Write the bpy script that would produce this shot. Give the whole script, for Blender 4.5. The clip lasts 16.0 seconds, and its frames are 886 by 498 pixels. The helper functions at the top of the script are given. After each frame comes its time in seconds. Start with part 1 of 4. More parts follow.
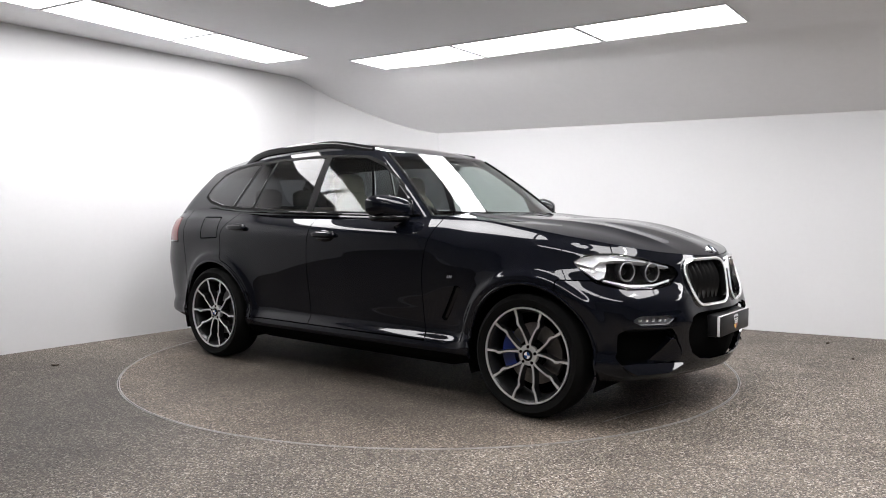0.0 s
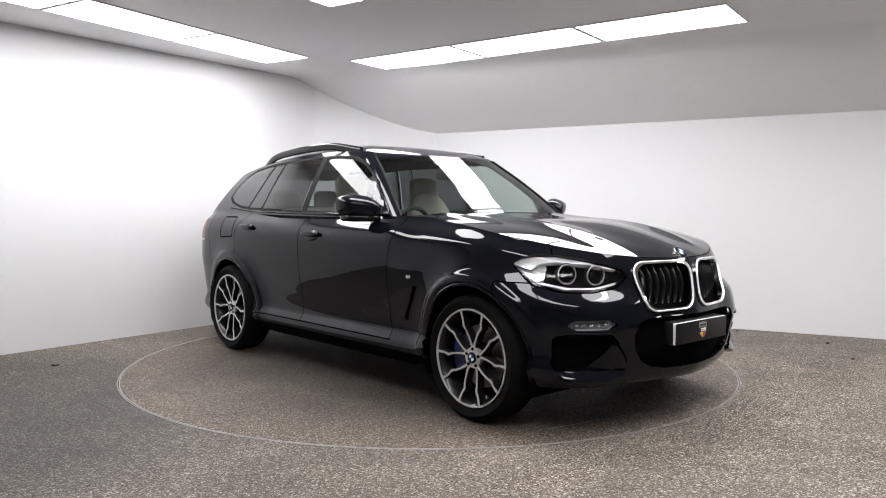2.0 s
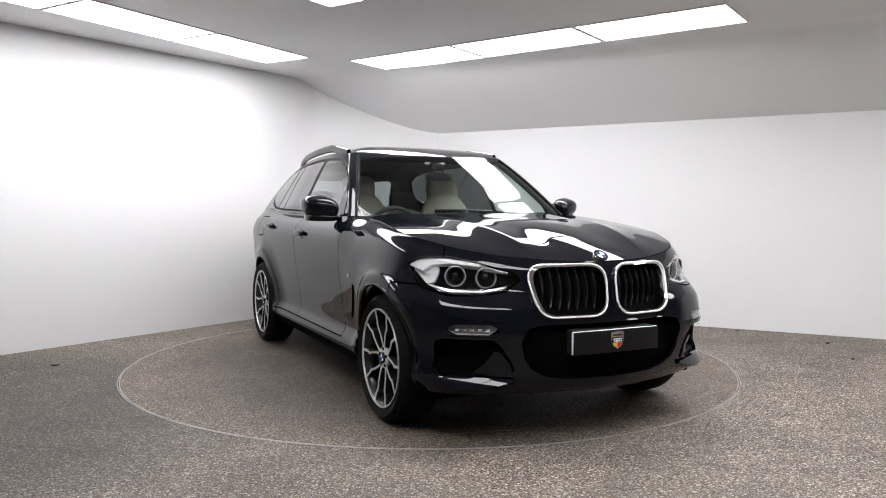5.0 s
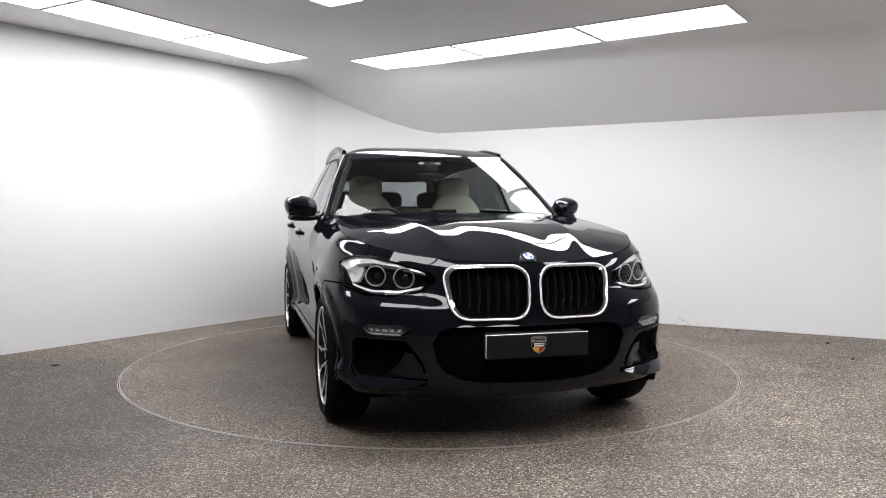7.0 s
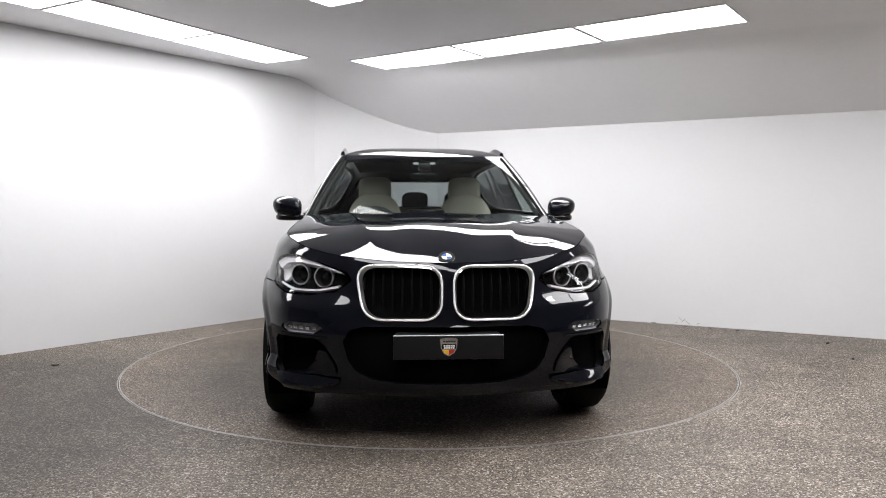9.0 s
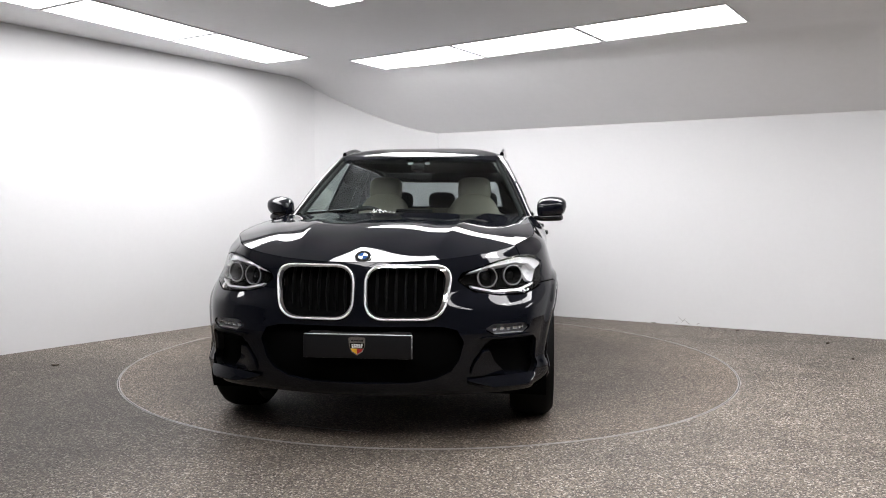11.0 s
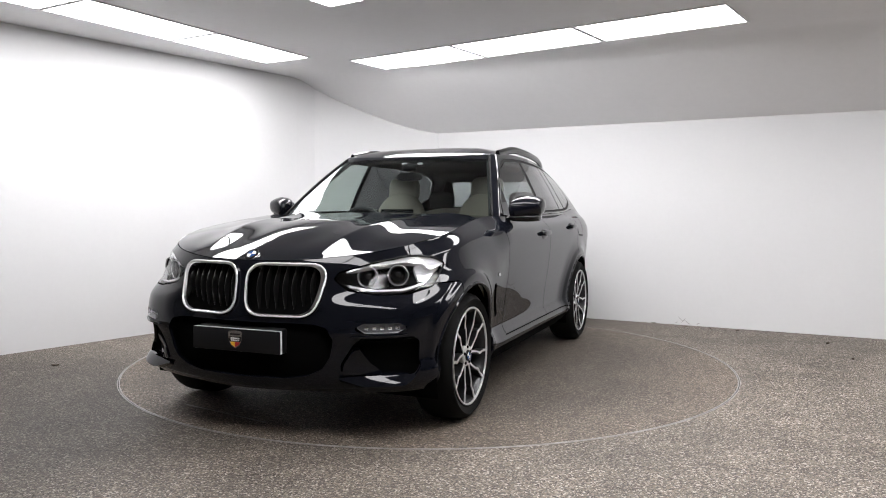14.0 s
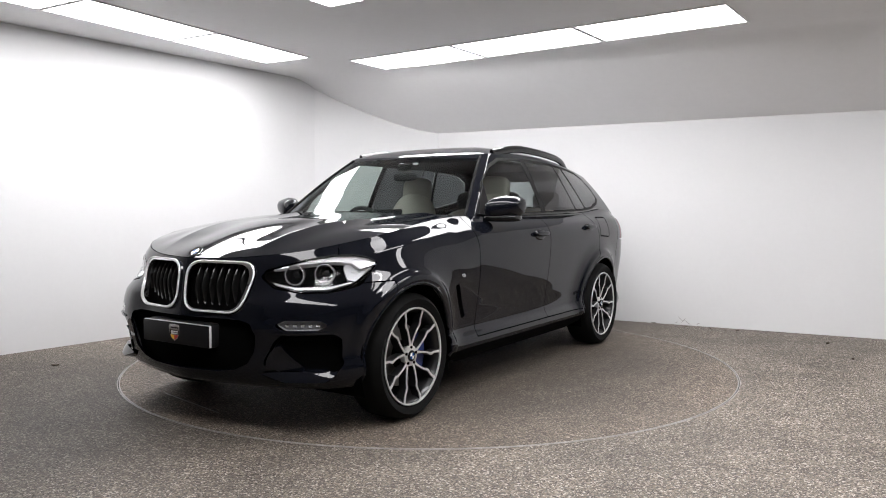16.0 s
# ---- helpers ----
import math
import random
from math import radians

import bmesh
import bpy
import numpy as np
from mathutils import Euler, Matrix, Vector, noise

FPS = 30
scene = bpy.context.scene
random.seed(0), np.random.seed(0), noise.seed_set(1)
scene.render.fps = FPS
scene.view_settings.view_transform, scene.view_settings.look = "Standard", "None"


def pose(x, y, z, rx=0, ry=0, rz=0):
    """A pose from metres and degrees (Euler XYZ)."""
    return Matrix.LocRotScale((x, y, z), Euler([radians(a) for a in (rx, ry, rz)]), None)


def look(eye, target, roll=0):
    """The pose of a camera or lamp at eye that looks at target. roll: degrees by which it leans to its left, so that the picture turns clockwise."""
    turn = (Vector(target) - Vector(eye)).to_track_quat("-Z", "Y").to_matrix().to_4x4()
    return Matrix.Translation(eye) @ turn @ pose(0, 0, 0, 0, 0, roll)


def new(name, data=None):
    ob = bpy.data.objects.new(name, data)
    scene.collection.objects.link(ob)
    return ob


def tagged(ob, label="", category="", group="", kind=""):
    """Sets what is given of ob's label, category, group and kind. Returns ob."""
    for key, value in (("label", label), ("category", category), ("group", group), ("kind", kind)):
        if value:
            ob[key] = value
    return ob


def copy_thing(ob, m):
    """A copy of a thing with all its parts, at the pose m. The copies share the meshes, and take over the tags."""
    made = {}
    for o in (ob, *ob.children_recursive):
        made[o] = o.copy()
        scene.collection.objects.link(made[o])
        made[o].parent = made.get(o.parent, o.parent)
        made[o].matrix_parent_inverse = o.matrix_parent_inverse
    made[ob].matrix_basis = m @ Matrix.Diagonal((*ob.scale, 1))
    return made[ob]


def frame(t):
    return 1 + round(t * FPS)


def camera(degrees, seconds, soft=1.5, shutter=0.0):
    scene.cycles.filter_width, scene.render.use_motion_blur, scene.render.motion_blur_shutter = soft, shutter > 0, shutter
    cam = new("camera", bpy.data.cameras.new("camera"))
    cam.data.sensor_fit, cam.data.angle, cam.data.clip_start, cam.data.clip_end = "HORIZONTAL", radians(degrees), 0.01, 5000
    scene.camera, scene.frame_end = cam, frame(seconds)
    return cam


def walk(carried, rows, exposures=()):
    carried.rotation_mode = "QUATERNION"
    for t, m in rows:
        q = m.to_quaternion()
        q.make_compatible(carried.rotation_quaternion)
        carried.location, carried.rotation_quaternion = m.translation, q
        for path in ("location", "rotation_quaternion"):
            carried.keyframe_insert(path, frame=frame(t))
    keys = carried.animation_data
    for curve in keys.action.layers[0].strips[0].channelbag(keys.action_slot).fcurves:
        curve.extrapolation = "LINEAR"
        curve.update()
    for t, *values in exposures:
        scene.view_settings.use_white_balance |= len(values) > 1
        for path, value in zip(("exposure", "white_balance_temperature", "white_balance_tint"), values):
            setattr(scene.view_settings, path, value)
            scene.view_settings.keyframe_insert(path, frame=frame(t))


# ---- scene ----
cam = camera(60.54, 16.0, soft=1.0)
EYE = Vector((0.0, -5.878, 1.161))
TILT, PAN, ROLL = radians(-2.946), radians(0.906), 0.15
AIM = EYE + Vector((math.sin(PAN) * math.cos(TILT), math.cos(PAN) * math.cos(TILT), math.sin(TILT)))
walk(cam, [(0.0, look(EYE, AIM, ROLL)), (16.0, look(EYE, AIM, ROLL))])
scene.view_settings.exposure = 0.0

# ---- light: ceiling panels alone, those on the right added out of view ----
PANEL_POWER = 15.7
world = bpy.data.worlds.new("room_dark")
world.use_nodes = True
world.node_tree.nodes["Background"].inputs[0].default_value = (0.5, 0.52, 0.55, 1)
world.node_tree.nodes["Background"].inputs[1].default_value = 0.02
scene.world = world


# ---- materials ----
def material(name):
    m = bpy.data.materials.new(name)
    m.use_nodes = True
    n, l = m.node_tree.nodes, m.node_tree.links
    return m, n, l, n["Principled BSDF"]


def plain(name, colour, rough=.5, metal=0.0, coat=0.0, spec=.5, bump=0.0, scale=60.0, vary=.12, coat_rough=.03, coat_ior=1.5):
    """A surface with fine grain and slow variation in tone."""
    m, n, l, b = material(name)
    b.inputs["Roughness"].default_value = rough
    b.inputs["Metallic"].default_value = metal
    b.inputs["Coat Weight"].default_value = coat
    b.inputs["Coat Roughness"].default_value = coat_rough
    b.inputs["Coat IOR"].default_value = coat_ior
    b.inputs["Specular IOR Level"].default_value = spec
    t = n.new("ShaderNodeTexCoord")
    a, c = n.new("ShaderNodeTexNoise"), n.new("ShaderNodeTexNoise")
    a.inputs["Scale"].default_value, c.inputs["Scale"].default_value = scale, scale / 14
    a.inputs["Detail"].default_value = 4
    for x in (a, c):
        l.new(t.outputs["Object"], x.inputs["Vector"])
    mx = n.new("ShaderNodeMix")
    mx.data_type = "FLOAT"
    mx.inputs[0].default_value = .5
    l.new(a.outputs["Fac"], mx.inputs[2]), l.new(c.outputs["Fac"], mx.inputs[3])
    r = n.new("ShaderNodeMapRange")
    r.inputs["From Min"].default_value, r.inputs["From Max"].default_value = .3, .7
    r.inputs["To Min"].default_value, r.inputs["To Max"].default_value = 1 - vary, 1 + vary
    l.new(mx.outputs[0], r.inputs["Value"])
    s = n.new("ShaderNodeVectorMath")
    s.operation = "SCALE"
    s.inputs[0].default_value = colour
    l.new(r.outputs[0], s.inputs["Scale"])
    l.new(s.outputs[0], b.inputs["Base Color"])
    if bump:
        k = n.new("ShaderNodeBump")
        k.inputs["Strength"].default_value, k.inputs["Distance"].default_value = bump, .002
        l.new(a.outputs["Fac"], k.inputs["Height"])
        l.new(k.outputs[0], b.inputs["Normal"])
    return m


def glass(name, tint, ior=1.5):
    """A thin pane: tinted see-through, with a mirror gloss that grows to the edge."""
    m, n, l, b = material(name)
    n.remove(b)
    f, tr, gl, mx = n.new("ShaderNodeLayerWeight"), n.new("ShaderNodeBsdfTransparent"), n.new("ShaderNodeBsdfGlossy"), n.new("ShaderNodeMixShader")
    p, k = n.new("ShaderNodeMath"), n.new("ShaderNodeMath")
    p.operation, k.operation = "POWER", "MULTIPLY_ADD"
    f.inputs["Blend"].default_value, p.inputs[1].default_value = .5, 5.0
    f0 = ((ior - 1) / (ior + 1)) ** 2
    k.inputs[1].default_value, k.inputs[2].default_value = 1 - f0, f0
    l.new(f.outputs["Facing"], p.inputs[0]), l.new(p.outputs[0], k.inputs[0])
    tr.inputs["Color"].default_value = (*tint, 1)
    gl.inputs["Roughness"].default_value = .0
    gl.inputs["Color"].default_value = (1, 1, 1, 1)
    l.new(k.outputs[0], mx.inputs[0]), l.new(tr.outputs[0], mx.inputs[1]), l.new(gl.outputs[0], mx.inputs[2])
    l.new(mx.outputs[0], n["Material Output"].inputs[0])
    return m


def glow(name, colour, power):
    m, n, l, b = material(name)
    b.inputs["Base Color"].default_value = (.9, .9, .9, 1)
    b.inputs["Emission Color"].default_value = (*colour, 1)
    b.inputs["Emission Strength"].default_value = power
    return m


def gravel(name, stain_shade, cast=(1, 1, 1), twin=False, least=.48):
    """Resin-bound gravel: small stones of mixed brown, grey and pale tone, with broad stains and painted-in shade."""
    m, n, l, b = material(name)
    t = n.new("ShaderNodeTexCoord")
    v = n.new("ShaderNodeTexVoronoi")
    v.inputs["Scale"].default_value = 145
    l.new(t.outputs["Object"], v.inputs["Vector"])
    sep = n.new("ShaderNodeSeparateColor")
    l.new(v.outputs["Color"], sep.inputs[0])
    ramp = n.new("ShaderNodeValToRGB")
    ramp.color_ramp.interpolation = "CONSTANT"
    e = ramp.color_ramp.elements
    e[0].position, e[0].color = 0, (.046, .037, .030, 1)
    e[1].position, e[1].color = .24, (.118, .097, .078, 1)
    for p, c in ((.46, (.172, .147, .122, 1)), (.64, (.094, .086, .080, 1)), (.78, (.24, .214, .184, 1)), (.91, (.41, .382, .35, 1))):
        x = e.new(p)
        x.color = c
    l.new(sep.outputs[0], ramp.inputs[0])
    big = n.new("ShaderNodeTexNoise")
    big.inputs["Scale"].default_value, big.inputs["Detail"].default_value = .8, 5
    l.new(t.outputs["Object"], big.inputs["Vector"])
    r = n.new("ShaderNodeMapRange")
    r.inputs["From Min"].default_value, r.inputs["From Max"].default_value = .35, .65
    r.inputs["To Min"].default_value, r.inputs["To Max"].default_value = .78, 1.12
    l.new(big.outputs["Fac"], r.inputs["Value"])
    s = n.new("ShaderNodeVectorMath")
    s.operation = "SCALE"
    # broad trodden-in oil staining; on the deck, the car's shade painted in
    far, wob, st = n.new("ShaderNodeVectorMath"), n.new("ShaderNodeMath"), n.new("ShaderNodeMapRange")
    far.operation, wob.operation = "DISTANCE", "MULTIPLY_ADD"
    far.inputs[1].default_value = stain_shade
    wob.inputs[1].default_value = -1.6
    if twin:      # staining and painted shade on either side of where the cars stand
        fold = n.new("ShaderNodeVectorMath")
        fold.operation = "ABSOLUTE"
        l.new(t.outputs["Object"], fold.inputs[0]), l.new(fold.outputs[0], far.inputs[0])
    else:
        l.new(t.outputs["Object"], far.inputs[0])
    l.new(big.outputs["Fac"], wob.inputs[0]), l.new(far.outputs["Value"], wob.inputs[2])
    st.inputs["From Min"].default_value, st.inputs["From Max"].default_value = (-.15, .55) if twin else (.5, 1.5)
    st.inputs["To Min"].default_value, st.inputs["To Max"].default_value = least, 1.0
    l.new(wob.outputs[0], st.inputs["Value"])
    tone = n.new("ShaderNodeMath")
    tone.operation = "MULTIPLY"
    blot, br, both_tones = n.new("ShaderNodeTexNoise"), n.new("ShaderNodeMapRange"), n.new("ShaderNodeMath")
    blot.inputs["Scale"].default_value, blot.inputs["Detail"].default_value, blot.inputs["Roughness"].default_value = 3.2, 7, .62
    l.new(t.outputs["Object"], blot.inputs["Vector"])
    br.inputs["From Min"].default_value, br.inputs["From Max"].default_value = .36, .60
    br.inputs["To Min"].default_value, br.inputs["To Max"].default_value = .86, 1.05
    both_tones.operation = "MULTIPLY"
    l.new(blot.outputs["Fac"], br.inputs["Value"])
    l.new(r.outputs[0], both_tones.inputs[0]), l.new(br.outputs[0], both_tones.inputs[1])
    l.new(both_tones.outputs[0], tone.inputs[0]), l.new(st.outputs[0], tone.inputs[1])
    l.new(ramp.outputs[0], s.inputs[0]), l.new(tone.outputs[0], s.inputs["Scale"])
    hue = n.new("ShaderNodeVectorMath")
    hue.operation = "MULTIPLY"
    hue.inputs[1].default_value = cast
    l.new(s.outputs[0], hue.inputs[0])
    l.new(hue.outputs[0], b.inputs["Base Color"])
    b.inputs["Roughness"].default_value = .62
    b.inputs["Specular IOR Level"].default_value = .35
    k = n.new("ShaderNodeBump")
    k.inputs["Strength"].default_value, k.inputs["Distance"].default_value = .75, .003
    l.new(v.outputs["Distance"], k.inputs["Height"])
    k.invert = True
    l.new(k.outputs[0], b.inputs["Normal"])
    return m


WALL = plain("white_wall_paint", (.655, .655, .66), .55, scale=25, vary=.015, bump=.08)
CEILING = plain("white_ceiling_paint", (.85, .85, .86), .6, scale=18, vary=.02, bump=.06)
DARK_WALL = plain("grey_shutter_paint", (.24, .24, .25), .5, scale=20)
GRAVEL = gravel("resin_bound_gravel", (-2.9, -1.7, 0), (.97, .95, .915))
# the shade under and beside the car is put into the deck's colour
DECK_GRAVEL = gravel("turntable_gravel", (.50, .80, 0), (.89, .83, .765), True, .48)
PANEL = glow("light_panel_diffuser", (1.0, .985, 1.005), PANEL_POWER)
PANEL_EDGE = plain("white_panel_frame", (.85, .85, .86), .4)
STEEL = plain("dull_steel", (.34, .33, .32), .5, metal=.5, scale=120, vary=.25)
BLACK_GAP = plain("black_gap_rubber", (.01, .01, .01), .8)
RUB = plain("grey_rub_mark", (.30, .29, .28), .7)
SCRAP = plain("dry_leaf_brown", (.05, .035, .02), .8, scale=200)

PAINT = plain("black_blue_metallic_paint", (.0036, .0042, .0068), .5, spec=.0, coat=1.0, scale=900, vary=.3, coat_rough=.008, coat_ior=1.38)
GLOSS = plain("gloss_black_plastic", (.004, .004, .0045), .4, spec=0, coat=1.0, vary=.05, coat_rough=.02, coat_ior=1.36)
RUBBER = plain("black_window_rubber", (.003, .003, .003), .6, spec=.12)
SLAT = plain("black_slat_plastic", (.005, .005, .005), .3, spec=.35, coat=.25, vary=.05)
PLATE = plain("satin_dark_plate", (.009, .009, .0098), .36, spec=.20, vary=.06)
SATIN = plain("satin_black_plastic", (.008, .008, .009), .5, spec=.3, scale=300, bump=.05)
MATTE = plain("matt_black_lining", (.002, .002, .002), .9, spec=.03, scale=80)
TYRE = plain("black_tyre_rubber", (.0034, .0034, .0033), .78, spec=.12, scale=180, bump=.15)
CHROME = plain("chrome", (.82, .83, .84), .07, metal=1.0, vary=.02)
BRIGHT = plain("satin_chrome", (.92, .92, .93), .14, metal=.2, coat=.8, vary=.02)
SILVER = plain("machined_aluminium", (.64, .64, .64), .28, metal=.6, scale=250, vary=.08)
GUNMETAL = plain("gunmetal_wheel_paint", (.012, .012, .013), .4, metal=.4, coat=.4, coat_ior=1.4)
DISC = plain("cast_iron_disc", (.18, .17, .165), .35, metal=.9, scale=100, vary=.2)
BLUE = plain("blue_caliper_paint", (.006, .02, .14), .4, coat=.3)
WHITE = plain("white_plastic", (.75, .75, .76), .3)
LIGHT_GREY = plain("light_guide_grey", (.36, .36, .37), .3)
ROUNDEL_BLUE = plain("roundel_blue", (.015, .07, .24), .25)
RED = plain("red_enamel", (.35, .02, .02), .3)
YELLOW = plain("yellow_enamel", (.75, .42, .03), .3)
LEATHER = plain("beige_leather", (.46, .415, .35), .5, scale=140, bump=.12)
DARK_TRIM = plain("dark_cabin_trim", (.02, .02, .021), .6, scale=200, bump=.06)
TAIL_RED = plain("red_lamp_lens", (.13, .006, .010), .3, coat=.8, coat_ior=1.38)
LAMP_GREY = plain("grey_lamp_housing", (.045, .045, .048), .25, metal=.5)
GLASS_CLEAR = glass("windscreen_glass", (.62, .68, .66), 1.42)
GLASS_SIDE = glass("side_glass", (.60, .66, .64), 1.45)
GLASS_BACK = glass("rear_glass", (.42, .44, .45), 1.45)
GLASS_DARK = glass("privacy_glass", (.11, .115, .12), 1.45)
LENS = glass("lamp_lens", (.92, .93, .94), 1.4)
MIRROR = plain("mirror_silver", (.85, .86, .87), .02, metal=1.0, vary=.01)


# ---- mesh helpers ----
def mesh(name, verts, faces, sharp=35, flat=False):
    me = bpy.data.meshes.new(name)
    me.from_pydata([tuple(v) for v in verts], [], [tuple(f) for f in faces])
    me.update()
    if not flat:
        me.polygons.foreach_set("use_smooth", [True] * len(me.polygons))
        me.set_sharp_from_angle(angle=radians(sharp))
    return me


def part(name, data, mat, parent=None, label="", sharp=35, flat=False):
    """One mesh object under a thing or a part; data: a bmesh or (verts, faces)."""
    if isinstance(data, tuple):
        me = mesh(name, data[0], data[1], sharp, flat)
    elif isinstance(data, bmesh.types.BMesh):
        me = bpy.data.meshes.new(name)
        data.to_mesh(me)
        data.free()
        if not flat:
            me.polygons.foreach_set("use_smooth", [True] * len(me.polygons))
            me.set_sharp_from_angle(angle=radians(sharp))
    else:
        me = data
    if not me.materials:
        me.materials.append(mat)
    ob = new(name, me)
    ob.parent = parent
    if label:
        tagged(ob, label)
    return ob


def join(*pieces):
    verts, faces = [], []
    for v, f in pieces:
        k = len(verts)
        verts += [tuple(p) for p in v]
        faces += [tuple(i + k for i in q) for q in f]
    return verts, faces


def mirrored(data):
    """The other side's copy of a piece."""
    return [(x, -y, z) for x, y, z in data[0]], [tuple(reversed(f)) for f in data[1]]


def moved(data, m):
    return [tuple(m @ Vector(v)) for v in data[0]], data[1]


def box(x0, x1, y0, y1, z0, z1, bevel=.0, segments=2):
    bm = bmesh.new()
    bmesh.ops.create_cube(bm, size=1)
    for v in bm.verts:
        v.co = ((x0 + x1) / 2 + v.co.x * (x1 - x0), (y0 + y1) / 2 + v.co.y * (y1 - y0), (z0 + z1) / 2 + v.co.z * (z1 - z0))
    if bevel:
        bmesh.ops.bevel(bm, geom=bm.edges[:], offset=bevel, segments=segments, affect="EDGES", profile=.5)
    return take(bm)


def take(bm):
    bm.verts.index_update()
    out = [tuple(v.co) for v in bm.verts], [tuple(v.index for v in f.verts) for f in bm.faces]
    bm.free()
    return out


def lathe(profile, n=64, closed=True):
    """Turns (radius, height) round the y axis."""
    verts, faces, k = [], [], len(profile)
    for i in range(n):
        a = 2 * math.pi * i / n
        verts += [(r * math.cos(a), h, r * math.sin(a)) for r, h in profile]
    for i in range(n):
        for j in range(k if closed else k - 1):
            a, b = i * k + j, i * k + (j + 1) % k
            c, d = ((i + 1) % n) * k + (j + 1) % k, ((i + 1) % n) * k + j
            faces.append((a, b, c, d))
    return verts, faces


def tube(points, r, n=10, closed=False, flat=1.0):
    """A round bar along points; flat squeezes it upright."""
    pts = [Vector(p) for p in points]
    verts, faces, m = [], [], len(pts)
    radii = r if isinstance(r, (list, tuple)) else [r] * m
    for i, p in enumerate(pts):
        d = (pts[(i + 1) % m] - pts[i - 1]) if closed else (pts[min(i + 1, m - 1)] - pts[max(i - 1, 0)])
        d.normalize()
        up = Vector((0, 0, 1)) if abs(d.z) < .95 else Vector((1, 0, 0))
        s = d.cross(up).normalized()
        t = s.cross(d)
        for j in range(n):
            a = 2 * math.pi * j / n
            verts.append(tuple(p + radii[i] * (math.cos(a) * s + flat * math.sin(a) * t)))
    for i in range(m if closed else m - 1):
        for j in range(n):
            a, b = i * n + j, i * n + (j + 1) % n
            c, d = ((i + 1) % m) * n + (j + 1) % n, ((i + 1) % m) * n + j
            faces.append((a, b, c, d))
    if not closed:
        faces += [tuple(range(n)), tuple(reversed(range((m - 1) * n, m * n)))]
    return verts, faces


def prism(outline2d, z0, z1, place=lambda x, y, z: (x, y, z)):
    """An upright slab over a plan."""
    n = len(outline2d)
    verts = [place(x, y, z0) for x, y in outline2d] + [place(x, y, z1) for x, y in outline2d]
    faces = [tuple(reversed(range(n))), tuple(range(n, 2 * n))]
    faces += [(i, (i + 1) % n, n + (i + 1) % n, n + i) for i in range(n)]
    return verts, faces


def rounded(points, r, n=5):
    """A polygon with its corners rounded."""
    out, m = [], len(points)
    for i in range(m):
        p, a, b = Vector(points[i]), Vector(points[i - 1]), Vector(points[(i + 1) % m])
        u, v = (a - p), (b - p)
        k = min(r, u.length * .45, v.length * .45)
        s, e = p + u.normalized() * k, p + v.normalized() * k
        for j in range(n + 1):
            t = j / n
            out.append(tuple((1 - t) ** 2 * s + 2 * t * (1 - t) * p + t * t * e))
    return out


# ---- the room ----
H, SLOPE_AT, WALL_N, WALL_TOP = 2.625, 1.68, 2.724, 2.083
NX, NY = .481, .877      # across the long back wall
COVE = .17               # half the width of the rounded bend in the ceiling


def slope_z(x, y):
    d = x * NX + y * NY - SLOPE_AT
    run = 0.0 if d < -COVE else (d + COVE) ** 2 / (4 * COVE) if d < COVE else d
    return H + (WALL_TOP - H) * run / (WALL_N - SLOPE_AT)


def wall_run(name, pts, thick, top, label, mat):
    """An upright wall along points, its inner face on them, thickness to the outside; the top follows the ceiling."""
    verts, faces = [], []
    n = len(pts)
    for i, (x, y) in enumerate(pts):
        a, b = Vector(pts[max(i - 1, 0)]), Vector(pts[min(i + 1, n - 1)])
        d = (b - a).normalized()
        o = Vector((-d.y, d.x)) * thick
        z = top(x, y)
        verts += [(x, y, -.02), (x, y, z + .02), (x + o.x, y + o.y, z + .02), (x + o.x, y + o.y, -.02)]
    for i in range(n - 1):
        a, b = 4 * i, 4 * (i + 1)
        for j in range(4):
            faces.append((a + j, a + (j + 1) % 4, b + (j + 1) % 4, b + j))
    faces += [(0, 3, 2, 1), tuple(4 * (n - 1) + j for j in range(4))]
    return tagged(part(name, (verts, faces), mat, sharp=20), label, "wall", kind="structure")


CORNER = [(-1.50, 2.665), (-1.33, 2.845), (-1.065, 2.965), (-.75, 3.075), (-.42, 3.14), (-.155, 3.155), (.08, 3.115)]
LEFT_END, RIGHT_END = (-5.3, -2.33), (11.1, -2.98)
wall_run("wall_west", [LEFT_END, CORNER[0]], .2, lambda x, y: H, "plain white painted studio wall, brightly lit", WALL)
wall_run("wall_corner", CORNER, .2, slope_z, "gently curved white painted wall joining the straight walls", WALL)
wall_run("wall_north", [CORNER[-1], RIGHT_END], .2, slope_z, "low white painted wall under the sloping ceiling, scuffed at its foot", WALL)
wall_run("wall_behind", [RIGHT_END, (11.1, -9.0), (-5.3, -9.0), LEFT_END], .2, lambda x, y: H, "mid grey wall closing the room behind the viewer", DARK_WALL)

# ceiling: level part, a rounded bend, and a slope that falls to the long wall
def ceiling_mesh():
    def row(d):
        out = []
        for x in (-2.6, 11.8):
            px, py = x + d * NX, (SLOPE_AT - x * NX) / NY + d * NY
            out.append((px, py, slope_z(px, py)))
        return out
    steps = [-COVE + 2 * COVE * i / 10 for i in range(11)] + [1.25]
    first = row(steps[0])
    verts = [(-6, -9.6, H), (11.8, -9.6, H), (-6, first[0][1], H)]
    for d in steps:
        verts += row(d)
    faces = [(0, 2, 3, 4, 1)]
    faces += [(3 + 2 * i, 5 + 2 * i, 6 + 2 * i, 4 + 2 * i) for i in range(len(steps) - 1)]
    k = len(verts)
    verts += [(x, y, z + .12) for x, y, z in verts]
    return verts, faces + [tuple(reversed([i + k for i in f])) for f in faces]


